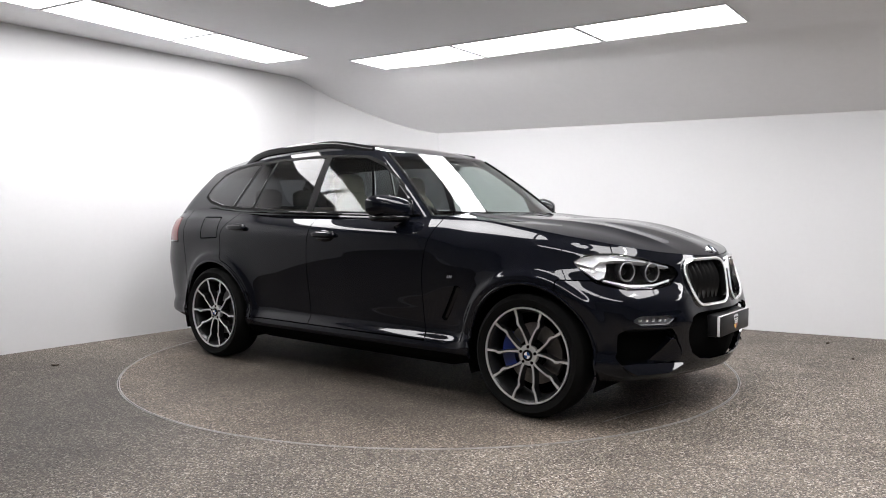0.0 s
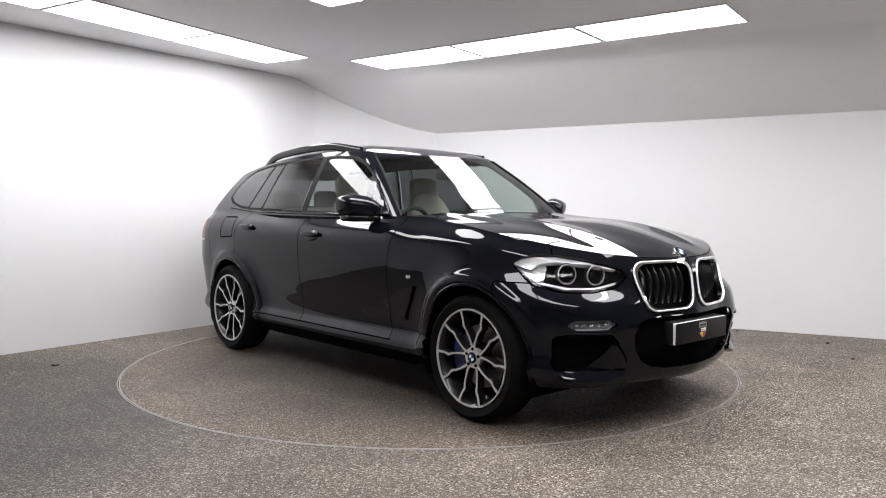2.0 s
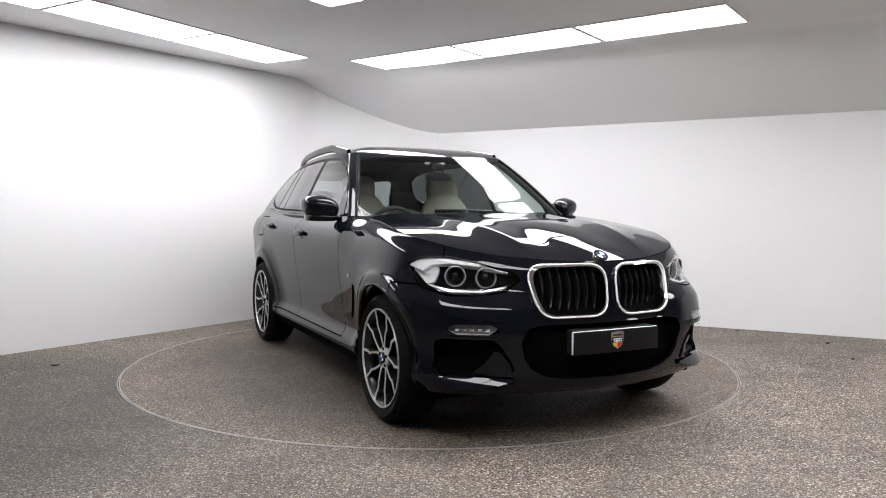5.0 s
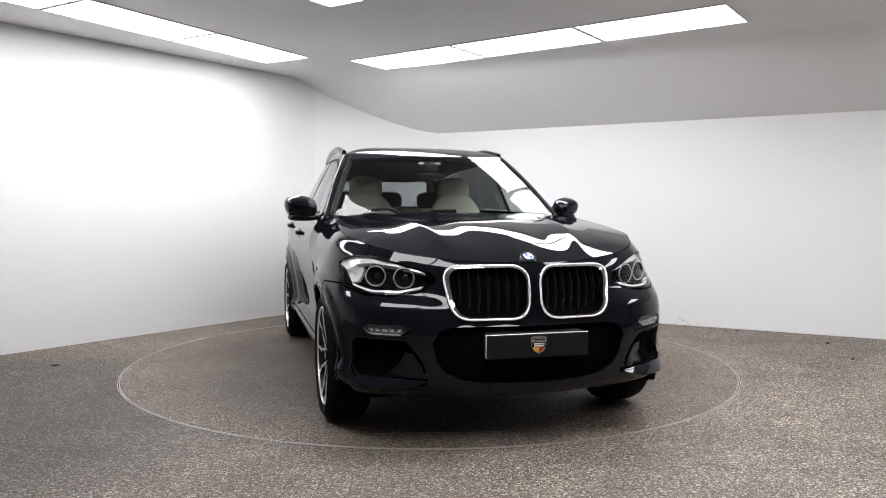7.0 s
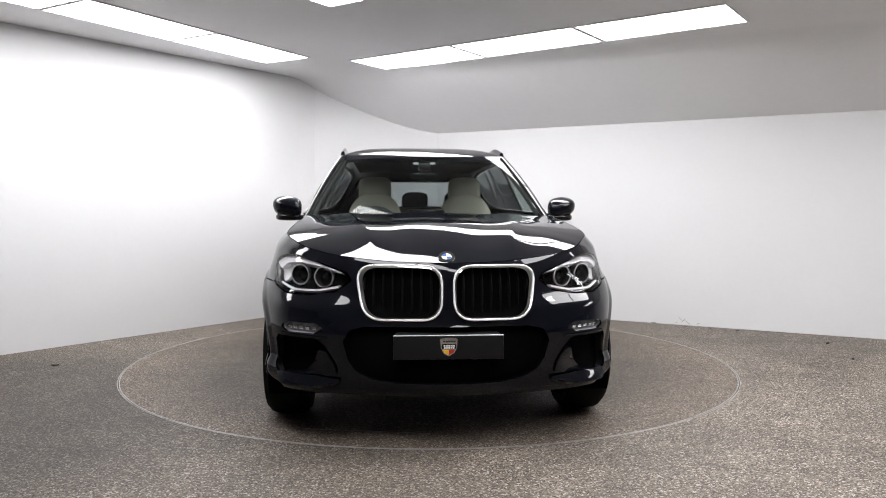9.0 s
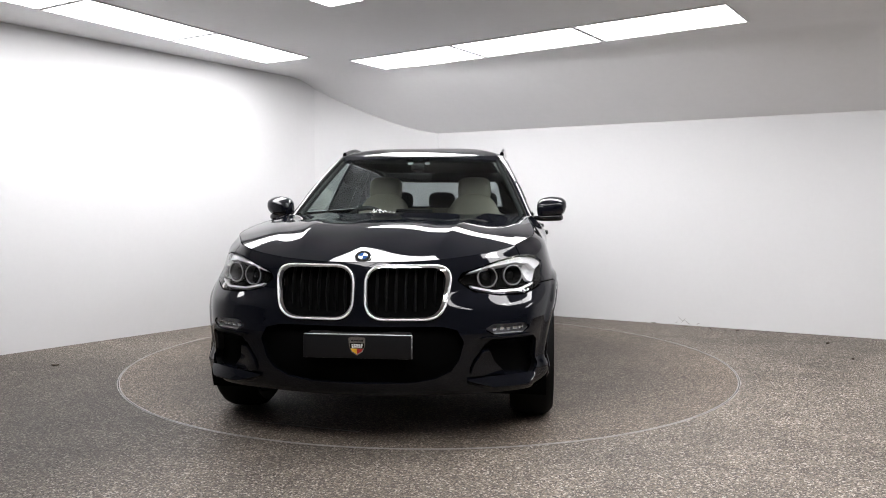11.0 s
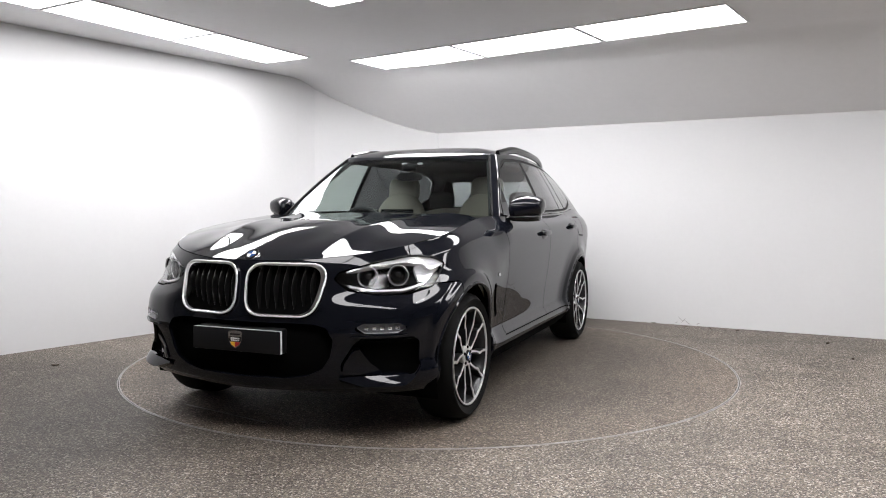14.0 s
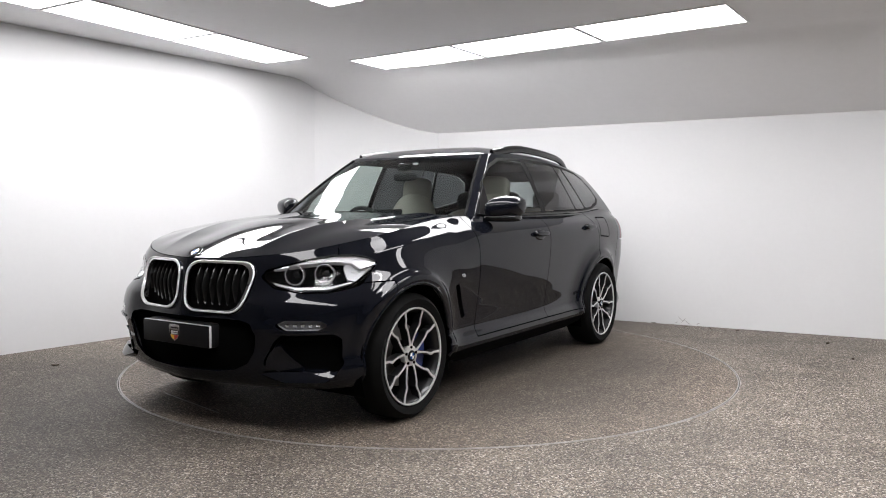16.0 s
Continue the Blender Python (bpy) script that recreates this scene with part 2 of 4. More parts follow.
tagged(part("ceiling", ceiling_mesh(), CEILING, sharp=30), "white painted ceiling with a sloping fall to one wall", "ceiling", kind="structure")

# floor with a round opening for the turntable
R_DISC = 2.246
def floor_mesh():
    verts, faces, n = [], [], 160
    for r, z in ((R_DISC + .004, -.05), (R_DISC + .004, 0), (5.0, 0), (17.0, 0)):
        verts += [(r * math.cos(2 * math.pi * i / n), r * math.sin(2 * math.pi * i / n), z) for i in range(n)]
    for k in range(3):
        faces += [(k * n + i, (k + 1) * n + i, (k + 1) * n + (i + 1) % n, k * n + (i + 1) % n) for i in range(n)]
    return verts, faces
tagged(part("floor", floor_mesh(), GRAVEL, sharp=30), "grey-brown resin-bound gravel studio floor", "floor", kind="structure")
tagged(part("floor_pit", prism([((R_DISC + .02) * math.cos(a * math.pi / 40), (R_DISC + .02) * math.sin(a * math.pi / 40)) for a in range(80)], -.2, -.06), BLACK_GAP),
       "dark pit under the turntable's edge", "floor", kind="structure")
tagged(part("floor_trim", lathe([(R_DISC + .003, -.01), (R_DISC + .003, .0012), (R_DISC + .0075, .0012), (R_DISC + .0075, -.01)], 180), STEEL),
       "thin steel edging ring set in the floor", "trim", kind="structure").matrix_basis = pose(0, 0, 0, 90)

# ---- light panels ----
def light_panel(cx, cy, ax, ay, length, width, group):
    """A flush ceiling panel, its long side along (ax, ay)."""
    th = tagged(new("light_panel"), "bright white ceiling light panel in a slim frame", "ceiling light", group)
    th.matrix_basis = Matrix.Translation((cx, cy, H)) @ Matrix.Rotation(math.atan2(ay, ax), 4, "Z")
    l, w, e = length / 2, width / 2, .012
    part("diffuser", box(-l + e, l - e, -w + e, w - e, -.006, -.002), PANEL, th, flat=True)
    for x0, x1, y0, y1 in ((-l, l, -w, -w + e), (-l, l, w - e, w), (-l, -l + e, -w + e, w - e), (l - e, l, -w + e, w - e)):
        part("frame", box(x0, x1, y0, y1, -.011, 0), PANEL_EDGE, th, flat=True)
    return th


def panel_row(start, step, n, length, width, group):
    d = Vector(step).normalized()
    for i in range(n):
        c = Vector(start) + d * (length + .02) * i
        light_panel(c.x, c.y, d.x, d.y, length, width, group)


panel_row((-.143, 1.546), (.9665, -.711), 3, 1.18, .62, "back row of ceiling panels")
panel_row((-1.71, 1.164), (-.61, -1.0), 3, 1.16, .56, "side row of ceiling panels")
panel_row((-.726 + .59 * .811 - .30 * .585, -.322 - .59 * .585 - .30 * .811), (.811, -.585), 3, 1.18, .60, "middle row of ceiling panels")

panel_row((-1.0, -3.13), (.805, -.593), 3, 1.18, .56, "front row of ceiling panels")
# unseen panels added to brighten the floor and wall on the right
panel_row((2.95, -1.35), (-.61, -1.0), 2, 1.16, .56, "far side row of ceiling panels")
# two more panels added out of view, to lift the far right wall and slope
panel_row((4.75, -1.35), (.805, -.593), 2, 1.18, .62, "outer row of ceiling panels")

# ---- the turntable ----
turntable = tagged(new("turntable"), "round car turntable finished in the same resin-bound gravel as the floor", "turntable")


def disc_mesh():
    verts, faces, n = [(0, 0, 0)], [], 160
    for r, z in ((1.1, 0), (R_DISC - .006, 0), (R_DISC - .006, -.05)):
        verts += [(r * math.cos(2 * math.pi * i / n), r * math.sin(2 * math.pi * i / n), z) for i in range(n)]
    faces += [(0, 1 + i, 1 + (i + 1) % n) for i in range(n)]
    for k in range(2):
        faces += [(1 + k * n + i, 1 + (k + 1) * n + i, 1 + (k + 1) * n + (i + 1) % n, 1 + k * n + (i + 1) % n) for i in range(n)]
    return verts, faces


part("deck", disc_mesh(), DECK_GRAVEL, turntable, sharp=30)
edge = part("edging", lathe([(R_DISC - .0095, -.01), (R_DISC - .0095, .0015), (R_DISC - .004, .0015), (R_DISC - .004, -.01)], 180), STEEL, turntable, "thin worn steel edging")
edge.matrix_basis = pose(0, 0, 0, 90)
# ---- the car's outer surfaces: x forward, y to its left, origin on the ground midway between the axles ----
def spline(xs, ys):
    """A smooth curve through the given knots (monotone cubic)."""
    xs, ys = np.array(xs, float), np.array(ys, float)
    d = np.diff(ys) / np.diff(xs)
    m = np.concatenate([[d[0]], (d[1:] + d[:-1]) / 2, [d[-1]]])
    m[1:-1] = np.where(d[1:] * d[:-1] <= 0, 0, m[1:-1])

    def at(x):
        x = np.clip(x, xs[0], xs[-1])
        i = np.clip(np.searchsorted(xs, x) - 1, 0, len(xs) - 2)
        h = xs[i + 1] - xs[i]
        t = (x - xs[i]) / h
        return ((2 * t**3 - 3 * t**2 + 1) * ys[i] + (t**3 - 2 * t**2 + t) * h * m[i]
                + (3 * t**2 - 2 * t**3) * ys[i + 1] + (t**3 - t**2) * h * m[i + 1])
    return at


def smooth(a, b, x):
    t = np.clip((x - a) / (b - a), 0, 1)
    return t * t * (3 - 2 * t)


AXLE, HUB_Z, HUB_Y = 1.432, 0.352, 0.93
FRONT_C, REAR_C = 1.30, -1.45
half_width = spline([.20, .26, .32, .36, .42, .55, .70, .85, .95, 1.00, 1.06, 1.12, 1.18],
                    [.84, .890, .914, .902, .870, .882, .905, .925, .934, .929, .905, .872, .85])
nose = spline([.22, .28, .36, .45, .56, .62, .70, .80, .87, .92, 1.0],
              [2.17, 2.235, 2.27, 2.285, 2.28, 2.255, 2.235, 2.220, 2.205, 2.178, 2.12])
tail = spline([.25, .40, .55, .70, .90, 1.10, 1.2], [-2.28, -2.37, -2.40, -2.40, -2.34, -2.28, -2.25])
shoulder = spline([-2.4, -1.7, -1.3, -.4, .5, .75, 1.0, 1.3, 1.6, 1.85, 2.05, 2.15, 2.3],
                  [1.10, 1.17, 1.145, 1.125, 1.118, 1.122, 1.106, 1.072, 1.024, .976, .930, .908, .898])
under = spline([-2.4, -2.0, -1.75, -1.0, -.8, .85, 1.0, 1.75, 1.95, 2.3], [.36, .30, .26, .25, .22, .22, .25, .26, .255, .262])


def corner(phi, n):
    c, s = np.abs(np.cos(phi)), np.abs(np.sin(phi))
    r = (c**n + s**n) ** (-1 / n)
    return r * c, r * s


def outline(u):
    """Unit plan of a ring, u from 0 (rear centre) over 1..2 (side) to 3 (front centre): segment weights."""
    return np.clip(u, 0, 1), np.clip(u - 1, 0, 1), np.clip(u - 2, 0, 1)


def lower(u, v):
    """The body below the shoulder line; v from 0 (underside edge) to 1 (shoulder)."""
    u, v = np.broadcast_arrays(np.asarray(u, float), np.asarray(v, float))
    a, b, c = outline(u)
    z = 0.75 + 0 * u
    for _ in range(5):
        w, xf, xr = half_width(z), nose(z), tail(z)
        fc, fs = corner(np.pi / 2 * (1 - c), 7.0 - 3.2 * smooth(.62, .86, z))
        rc, rs = corner(np.pi / 2 * a, 5.0)
        x = np.where(u >= 2, FRONT_C + (xf - FRONT_C) * fc, np.where(u <= 1, REAR_C + (xr - REAR_C) * rc, REAR_C + (FRONT_C - REAR_C) * b))
        y = w * np.where(u >= 2, fs, np.where(u <= 1, rs, 1))
        x = x - np.where(u >= 2, .29 * (w * fs) ** 1.5 * fc, 0)
        lo, hi = under(x), shoulder(x)
        z = lo + (hi - lo) * v
    out = 0 * z
    for ax in (AXLE, -AXLE):
        d = np.hypot(x - ax, z - HUB_Z)
        out = out + (.014 * smooth(.492, .448, d) + .028 * np.exp(-((d - .41) / .11) ** 2)) * smooth(.24, .42, z)
    side = smooth(.55, .95, np.where(u >= 2, fs, np.where(u <= 1, rs, 1)))
    y = y + out * side
    y = y * (1 - .035 * smooth(-1.0, -2.2, x))
    # ledge under the headlamps
    x = x + np.where(u >= 2, .040 * (smooth(.775, .675, z) - smooth(.64, .44, z)) * smooth(.28, .56, y) * smooth(.12, .50, c), 0)
    # rounded shoulder, broader along the front wing, tucked under the hood's edge
    wing = smooth(.65, 1.0, x) * smooth(1.95, 1.70, x)
    y = y + (.012 * wing * smooth(.35, .60, v) - .030 * smooth(.90, 1.0, v) - .050 * wing * smooth(.64, 1.0, v)) * side
    return np.stack([x, y, z], -1)


def bonnet(u, k):
    """The hood; u in 1.7..3 along its edge, k from 0 (middle) to 1 (edge)."""
    u, k = np.broadcast_arrays(np.asarray(u, float), np.asarray(k, float))
    e = lower(u, 1 + 0 * u)
    xe, ye, ze = e[..., 0], e[..., 1], e[..., 2]
    c = np.clip(u - 2, 0, 1)
    x = np.where(u >= 2, FRONT_C + (xe - FRONT_C) * k, xe)
    y = ye * k
    mid = 1.110 + .035 * smooth(1.25, .7, xe)
    z = ze + (np.where(u >= 2, 1.110, mid) - ze) * (1 - k**2.1)
    ridge = .335 + .20 * (2.15 - x) / 1.4
    fade = smooth(2.13, 1.85, x) * smooth(.6, .9, x + .1)
    # raised middle, a crisp crease along its edge and a hollow outside it
    z = z + fade * (.010 * np.exp(-np.hypot(y - ridge, .005) / .060) - .006 * np.exp(-((y - ridge + .16) / .10) ** 2))
    z = z - .004 * fade * np.exp(-((y - ridge - .12) / .085) ** 2)
    return np.stack([x, y, z], -1)


roof_z = spline([-2.0, -1.75, -1.5, -1.1, -.4, .0, .15, .3], [1.455, 1.50, 1.535, 1.575, 1.600, 1.585, 1.572, 1.555])


def upper(u, v):
    """The greenhouse; v from 0 (belt) to 1 (roof edge)."""
    u, v = np.broadcast_arrays(np.asarray(u, float), np.asarray(v, float))
    a, b, c = outline(u)
    xa = .650 - .590 * v + .115 * v * (1 - v)
    bow = .110 - .010 * v
    xd = -1.965 + .135 * v**1.6
    bowr = .27 - .09 * v
    w = .862 - .205 * v - .035 * v**3
    fs = 1 - (np.sqrt(c * c + .0016) - .04) / (math.sqrt(1.0016) - .04)
    fc = 1 - fs**2.2
    turn_in = .035 * np.exp(-c / .03)
    rc, rs = corner(np.pi / 2 * a, 2.9)
    x = np.where(u >= 2, xa + bow * fc - turn_in, np.where(u <= 1, xd - bowr * rc, xd + (xa - .035 - xd) * b))
    y = w * np.where(u >= 2, fs, np.where(u <= 1, rs, 1))
    y = y * (1 - .09 * smooth(-.7, -1.95, x)) * (1 - .02 * smooth(-.2, .6, x))
    lo = shoulder(np.clip(x, -2.3, .62)) + .010 * smooth(.5, .75, x)
    hi = roof_z(np.where(u >= 2, .06 + .10 * fc, x)) - .012
    z = lo - .01 + (hi - lo + .01) * v
    return np.stack([x, y, z], -1)


def roofing(u, k):
    """The roof skin; k from 0 (middle line) to 1 (edge of the greenhouse)."""
    u, k = np.broadcast_arrays(np.asarray(u, float), np.asarray(k, float))
    e = upper(u, 1 + 0 * u)
    c0 = -.7
    x = c0 + (e[..., 0] - c0) * k
    y = e[..., 1] * k
    crown = .078
    z = e[..., 2] + (1.600 + crown - .012 - e[..., 2]) * (1 - k**3.0)
    return np.stack([x, y, z], -1)


# ---- cutting panels out of a surface ----
def poly(points, a, b, r=0.0):
    """Signed distance to a polygon (negative inside), its corners rounded by r."""
    p = np.array(points, float)
    d = np.full(np.shape(a), 1e9)
    inside = np.zeros(np.shape(a), bool)
    for i in range(len(p)):
        (x0, y0), (x1, y1) = p[i], p[(i + 1) % len(p)]
        ex, ey = x1 - x0, y1 - y0
        t = np.clip(((a - x0) * ex + (b - y0) * ey) / (ex * ex + ey * ey), 0, 1)
        d = np.minimum(d, np.hypot(a - x0 - t * ex, b - y0 - t * ey))
        hit = (y0 > b) != (y1 > b)
        inside ^= hit & (a < x0 + (b - y0) * ex / (ey if ey else 1e-12))
    return np.where(inside, -d, d) - r


def cut(surface, u, v, keep, gap=.0032, flange=.014, inner=None):
    """The part of a surface where keep(points, u) < 0, its edge set on the line, with a turned-in flange."""
    U, V = np.meshgrid(u, v, indexing="ij")
    hu, hv = u[1] - u[0], v[1] - v[0]
    P = surface(U, V)
    d = keep(P, U)
    mid = (d[:-1, :-1] + d[1:, :-1] + d[:-1, 1:] + d[1:, 1:]) / 4
    face = mid < 0
    n1 = np.zeros(U.shape, int)
    for a in (0, 1):
        for b in (0, 1):
            n1[a:a + face.shape[0], b:b + face.shape[1]] += face
    full = np.full(U.shape, 4)
    full[0, :] = full[-1, :] = 2
    full[:, 0] = full[:, -1] = 2
    full[0, 0] = full[0, -1] = full[-1, 0] = full[-1, -1] = 1
    rim = (n1 > 0) & (n1 < full)
    ru, rv = U[rim].copy(), V[rim].copy()
    if len(ru):
        e = .02
        for _ in range(8):
            q = keep(surface(ru, rv), ru) + gap
            du = (keep(surface(ru + e * hu, rv), ru + e * hu) + gap - q) / e
            dv = (keep(surface(ru, rv + e * hv), ru) + gap - q) / e
            g = du * du + dv * dv + 1e-12
            ru = np.clip(ru - np.clip(q * du / g, -.7, .7) * hu, u[0], u[-1])
            rv = np.clip(rv - np.clip(q * dv / g, -.7, .7) * hv, v[0], v[-1])
        U[rim], V[rim] = ru, rv
        P = surface(U, V)
    used = n1 > 0
    index = np.full(U.shape, -1)
    index[used] = np.arange(used.sum())
    verts = P[used]
    eu, ev = hu * .05, hv * .05
    tu = surface(np.minimum(U + eu, u[-1]), V) - surface(np.maximum(U - eu, u[0]), V)
    tv = surface(U, np.minimum(V + ev, v[-1])) - surface(U, np.maximum(V - ev, v[0]))
    nrm = np.cross(tu, tv)
    nrm = nrm / (np.linalg.norm(nrm, axis=-1, keepdims=True) + 1e-12)
    flip = np.sum(nrm * (P - np.array([-.1, 0, .65])), -1)[used].mean() < 0
    nrm = -nrm if flip else nrm
    faces = []
    ii, jj = np.nonzero(face)
    for i, j in zip(ii, jj):
        q = (index[i, j], index[i + 1, j], index[i + 1, j + 1], index[i, j + 1])
        faces.append(tuple(reversed(q)) if flip else q)
    if flange:
        count = {}
        for f in faces:
            for k in range(4):
                a, b = f[k], f[(k + 1) % 4]
                count[(a, b)] = count.get((a, b), 0) + 1
        loose = [(a, b) for a, b in count if (b, a) not in count]
        extra, more = {}, []
        nn = nrm[used]
        for a, b in loose:
            for x in (a, b):
                if x not in extra:
                    extra[x] = len(verts) + len(more)
                    more.append(verts[x] - nn[x] * flange)
        faces += [(b, a, extra[a], extra[b]) for a, b in loose if abs(verts[a][1]) > .001 or abs(verts[b][1]) > .001]
        verts = np.concatenate([verts, np.array(more)]) if more else verts
    return [tuple(map(float, p)) for p in verts], [tuple(int(i) for i in f) for f in faces]


def both(name, data, mat, parent, label="", sharp=40):
    return [part(name, data, mat, parent, label, sharp), part(name, mirrored(data), mat, parent, label, sharp)]


def line(points, a):
    """A shut line: the other coordinate as a smooth function of a."""
    p = sorted(points)
    return spline([q[0] for q in p], [q[1] for q in p])(a)


# ---- the car ----
OFF = (.041, -.065)
HEADING, TURN = -38.564, (-5.157, -.02436, .000887)
suv = tagged(new("suv"), "black-blue metallic SUV with twin chrome grille, on the turntable", "car")


def arch(x, z, r=.405):
    return np.minimum(np.hypot(x - AXLE, z - HUB_Z), np.hypot(x + AXLE, z - HUB_Z + .01)) - r


def lead(z):
    return line([(.20, .70), (.36, .675), (.50, .655), (.78, .668), (.95, .715), (1.065, .765), (1.2, .80)], z)


def middle(z):
    return line([(.2, -.385), (.41, -.382), (.77, -.377), (1.0, -.345), (1.12, -.322), (1.2, -.31)], z)


def trail(z):
    return line([(.2, -.95), (.45, -1.03), (.60, -1.15), (.76, -1.31), (.88, -1.345), (1.0, -1.335), (1.10, -1.24), (1.2, -1.15)], z)


HEADLAMP = [(2.356, .880), (2.40, .908), (2.45, .921), (2.515, .922), (2.590, .897), (2.684, .846), (2.694, .818), (2.655, .768), (2.585, .748), (2.51, .748), (2.43, .780)]
FOG = [(2.497, .583), (2.515, .599), (2.598, .601), (2.611, .585), (2.592, .566), (2.515, .567)]
SIDE_IN = [(2.462, .505), (2.475, .523), (2.596, .523), (2.612, .495), (2.650, .378), (2.632, .358), (2.50, .352), (2.465, .40)]
KIDNEY = rounded([(.438, .886), (.034, .888), (.038, .643), (.395, .640)], .088, 7)
INTAKE = [(-.01, .352), (.25, .352), (.355, .368), (.425, .402), (.458, .45), (.478, .525), (.455, .566), (.40, .578), (-.01, .582)]
MOUTH = rounded([(.420, .880), (.038, .884), (.042, .647), (.383, .644)], .086, 7)
US = 1.65      # metres to one step of u round the nose


def on_nose(shape, u, z, r=.006):
    return poly([(a * US, b) for a, b in shape], u * US, z, r)


def nose_keep(P, u):
    """Bumper, less lamps, grilles and intakes."""
    x, y, z = P[..., 0], P[..., 1], P[..., 2]
    own = np.minimum(np.maximum(z - .787, 1.62 - x), (2.50 - u) * US)
    hole = np.minimum(np.minimum(on_nose(HEADLAMP, u, z), on_nose(FOG, u, z)), np.minimum(on_nose(SIDE_IN, u, z, .012), poly(KIDNEY, y, z, .004)))
    hole = np.minimum(hole, poly(INTAKE, y, z, .02))
    return np.maximum(np.maximum(own, -hole), -arch(x, z))


def fender_keep(P, u):
    x, y, z = P[..., 0], P[..., 1], P[..., 2]
    nose_own = np.minimum(np.maximum(z - .787, 1.62 - x), (2.50 - u) * US)
    vent = poly([(.955, .70), (.925, .705), (.80, .50), (.83, .495)], x, z, .004)
    return np.maximum.reduce([lead(z) - x, -nose_own, -on_nose(HEADLAMP, u, z), -arch(x, z), -vent, .345 - z])


def front_door_keep(P, u):
    x, z = P[..., 0], P[..., 2]
    return np.maximum.reduce([x - lead(z), middle(z) - x, .355 - z])


def rear_door_keep(P, u):
    x, z = P[..., 0], P[..., 2]
    return np.maximum.reduce([x - middle(z), trail(z) - x, .355 - z, -arch(x, z, .44)])


FLAP = [(-1.60, 1.085), (-1.41, 1.085), (-1.40, .955), (-1.60, .945)]


def quarter_keep(P, u):
    x, z = P[..., 0], P[..., 2]
    return np.maximum.reduce([np.minimum(x - trail(z), np.maximum(arch(x, z, .44), x + .9)), -1.87 - x, -arch(x, z), -poly(FLAP, x, z, .015), .345 - z])


def sill_keep(P, u):
    x, z = P[..., 0], P[..., 2]
    return np.maximum.reduce([z - .352, .300 - z, -arch(x, z), np.abs(x) - 1.35])


def low_sill_keep(P, u):
    x, z = P[..., 0], P[..., 2]
    return np.maximum.reduce([z - .298, -arch(x, z), np.abs(x) - 1.35])


def rear_keep(P, u):
    x, y, z = P[..., 0], P[..., 1], P[..., 2]
    lamp = np.maximum.reduce([z - 1.095, .895 - z, np.abs(y) * -1 + .45, x + 1.965])
    return np.maximum.reduce([x + 1.87, -lamp, -arch(x, z)])


def lamp_keep(P, u):
    x, y, z = P[..., 0], P[..., 1], P[..., 2]
    return np.maximum.reduce([z - 1.09, .90 - z, -np.abs(y) + .455, x + 1.97])


v_all = np.linspace(0, 1, 84)
u_front, u_side, u_rear = np.linspace(1.9, 3, 190), np.linspace(1.0, 2.0, 220), np.linspace(0, 1.02, 90)
nose_half = cut(lower, u_front, v_all, nose_keep)
part("front_bumper", join(nose_half, mirrored(nose_half)), PAINT, suv, "painted front bumper with sculpted corner blades", 40)
both("front_fender", cut(lower, np.linspace(1.6, 2.6, 230), v_all, fender_keep), PAINT, suv)
both("front_door", cut(lower, u_side, v_all, front_door_keep), PAINT, suv)
both("rear_door", cut(lower, u_side, v_all, rear_door_keep), PAINT, suv)
both("quarter_panel", cut(lower, np.linspace(.3, 1.3, 200), v_all, quarter_keep), PAINT, suv)
both("fuel_flap", cut(lower, np.linspace(.8, 1.1, 80), v_all, lambda P, u: poly(FLAP, P[..., 0], P[..., 2], .012)), PAINT, suv)
both("sill", cut(lower, u_side, np.linspace(0, .25, 40), sill_keep, gap=.001), PAINT, suv)
# lowest strip of the sill, matt black below the painted part
both("low_sill", cut(lower, u_side, np.linspace(0, .25, 40), low_sill_keep, gap=.001), MATTE, suv, "matt black lower sill")
tail_half = cut(lower, u_rear, v_all, rear_keep)
part("rear_bumper", join(tail_half, mirrored(tail_half)), PAINT, suv, sharp=40)
both("tail_lamp", cut(lower, u_rear, v_all, lamp_keep), TAIL_RED, suv, "red tail lamp lens")


def bonnet_keep(P, u):
    x, y = P[..., 0], np.abs(P[..., 1])
    return .676 + .110 * (1 - np.minimum(y / .86, 1) ** 2.2) - x


hood_half = cut(bonnet, np.linspace(1.6, 3, 230), np.linspace(0, .994, 90), bonnet_keep, gap=0, flange=.012)
part("bonnet", join(hood_half, mirrored(hood_half)), PAINT, suv, "long creased bonnet", 40)


# inner shell behind the shut lines and intakes
def shell(u, v):
    p = lower(u, v)
    return p * np.array([.982, .955, .97]) + np.array([0, 0, .012])


shell_half = cut(shell, np.linspace(0, 3, 300), np.linspace(0, 1, 40), lambda P, u: -arch(P[..., 0], P[..., 2], .43), flange=0)
part("inner_shell", join(shell_half, mirrored(shell_half)), MATTE, suv)
part("underbody", box(-1.95, 1.95, -.60, .60, .255, .33, .02), MATTE, suv)
part("cowl_panel", join(box(.48, .72, -.72, .72, 1.02, 1.07, .02)), MATTE, suv)


def wheel_liner(ax):
    """A dark half tunnel over each wheel."""
    verts, faces, n = [], [], 28
    for y in (.50, .905):
        for i in range(n + 1):
            a = math.pi * (-.12 + 1.24 * i / n)
            verts.append((ax + .425 * math.cos(a), y, HUB_Z + .425 * math.sin(a)))
    faces = [(i, i + 1, n + 2 + i, n + 1 + i) for i in range(n)]
    faces.append(tuple(range(n + 1)))
    return verts, faces


for ax in (AXLE, -AXLE):
    both("wheel_liner", wheel_liner(ax), MATTE, suv)


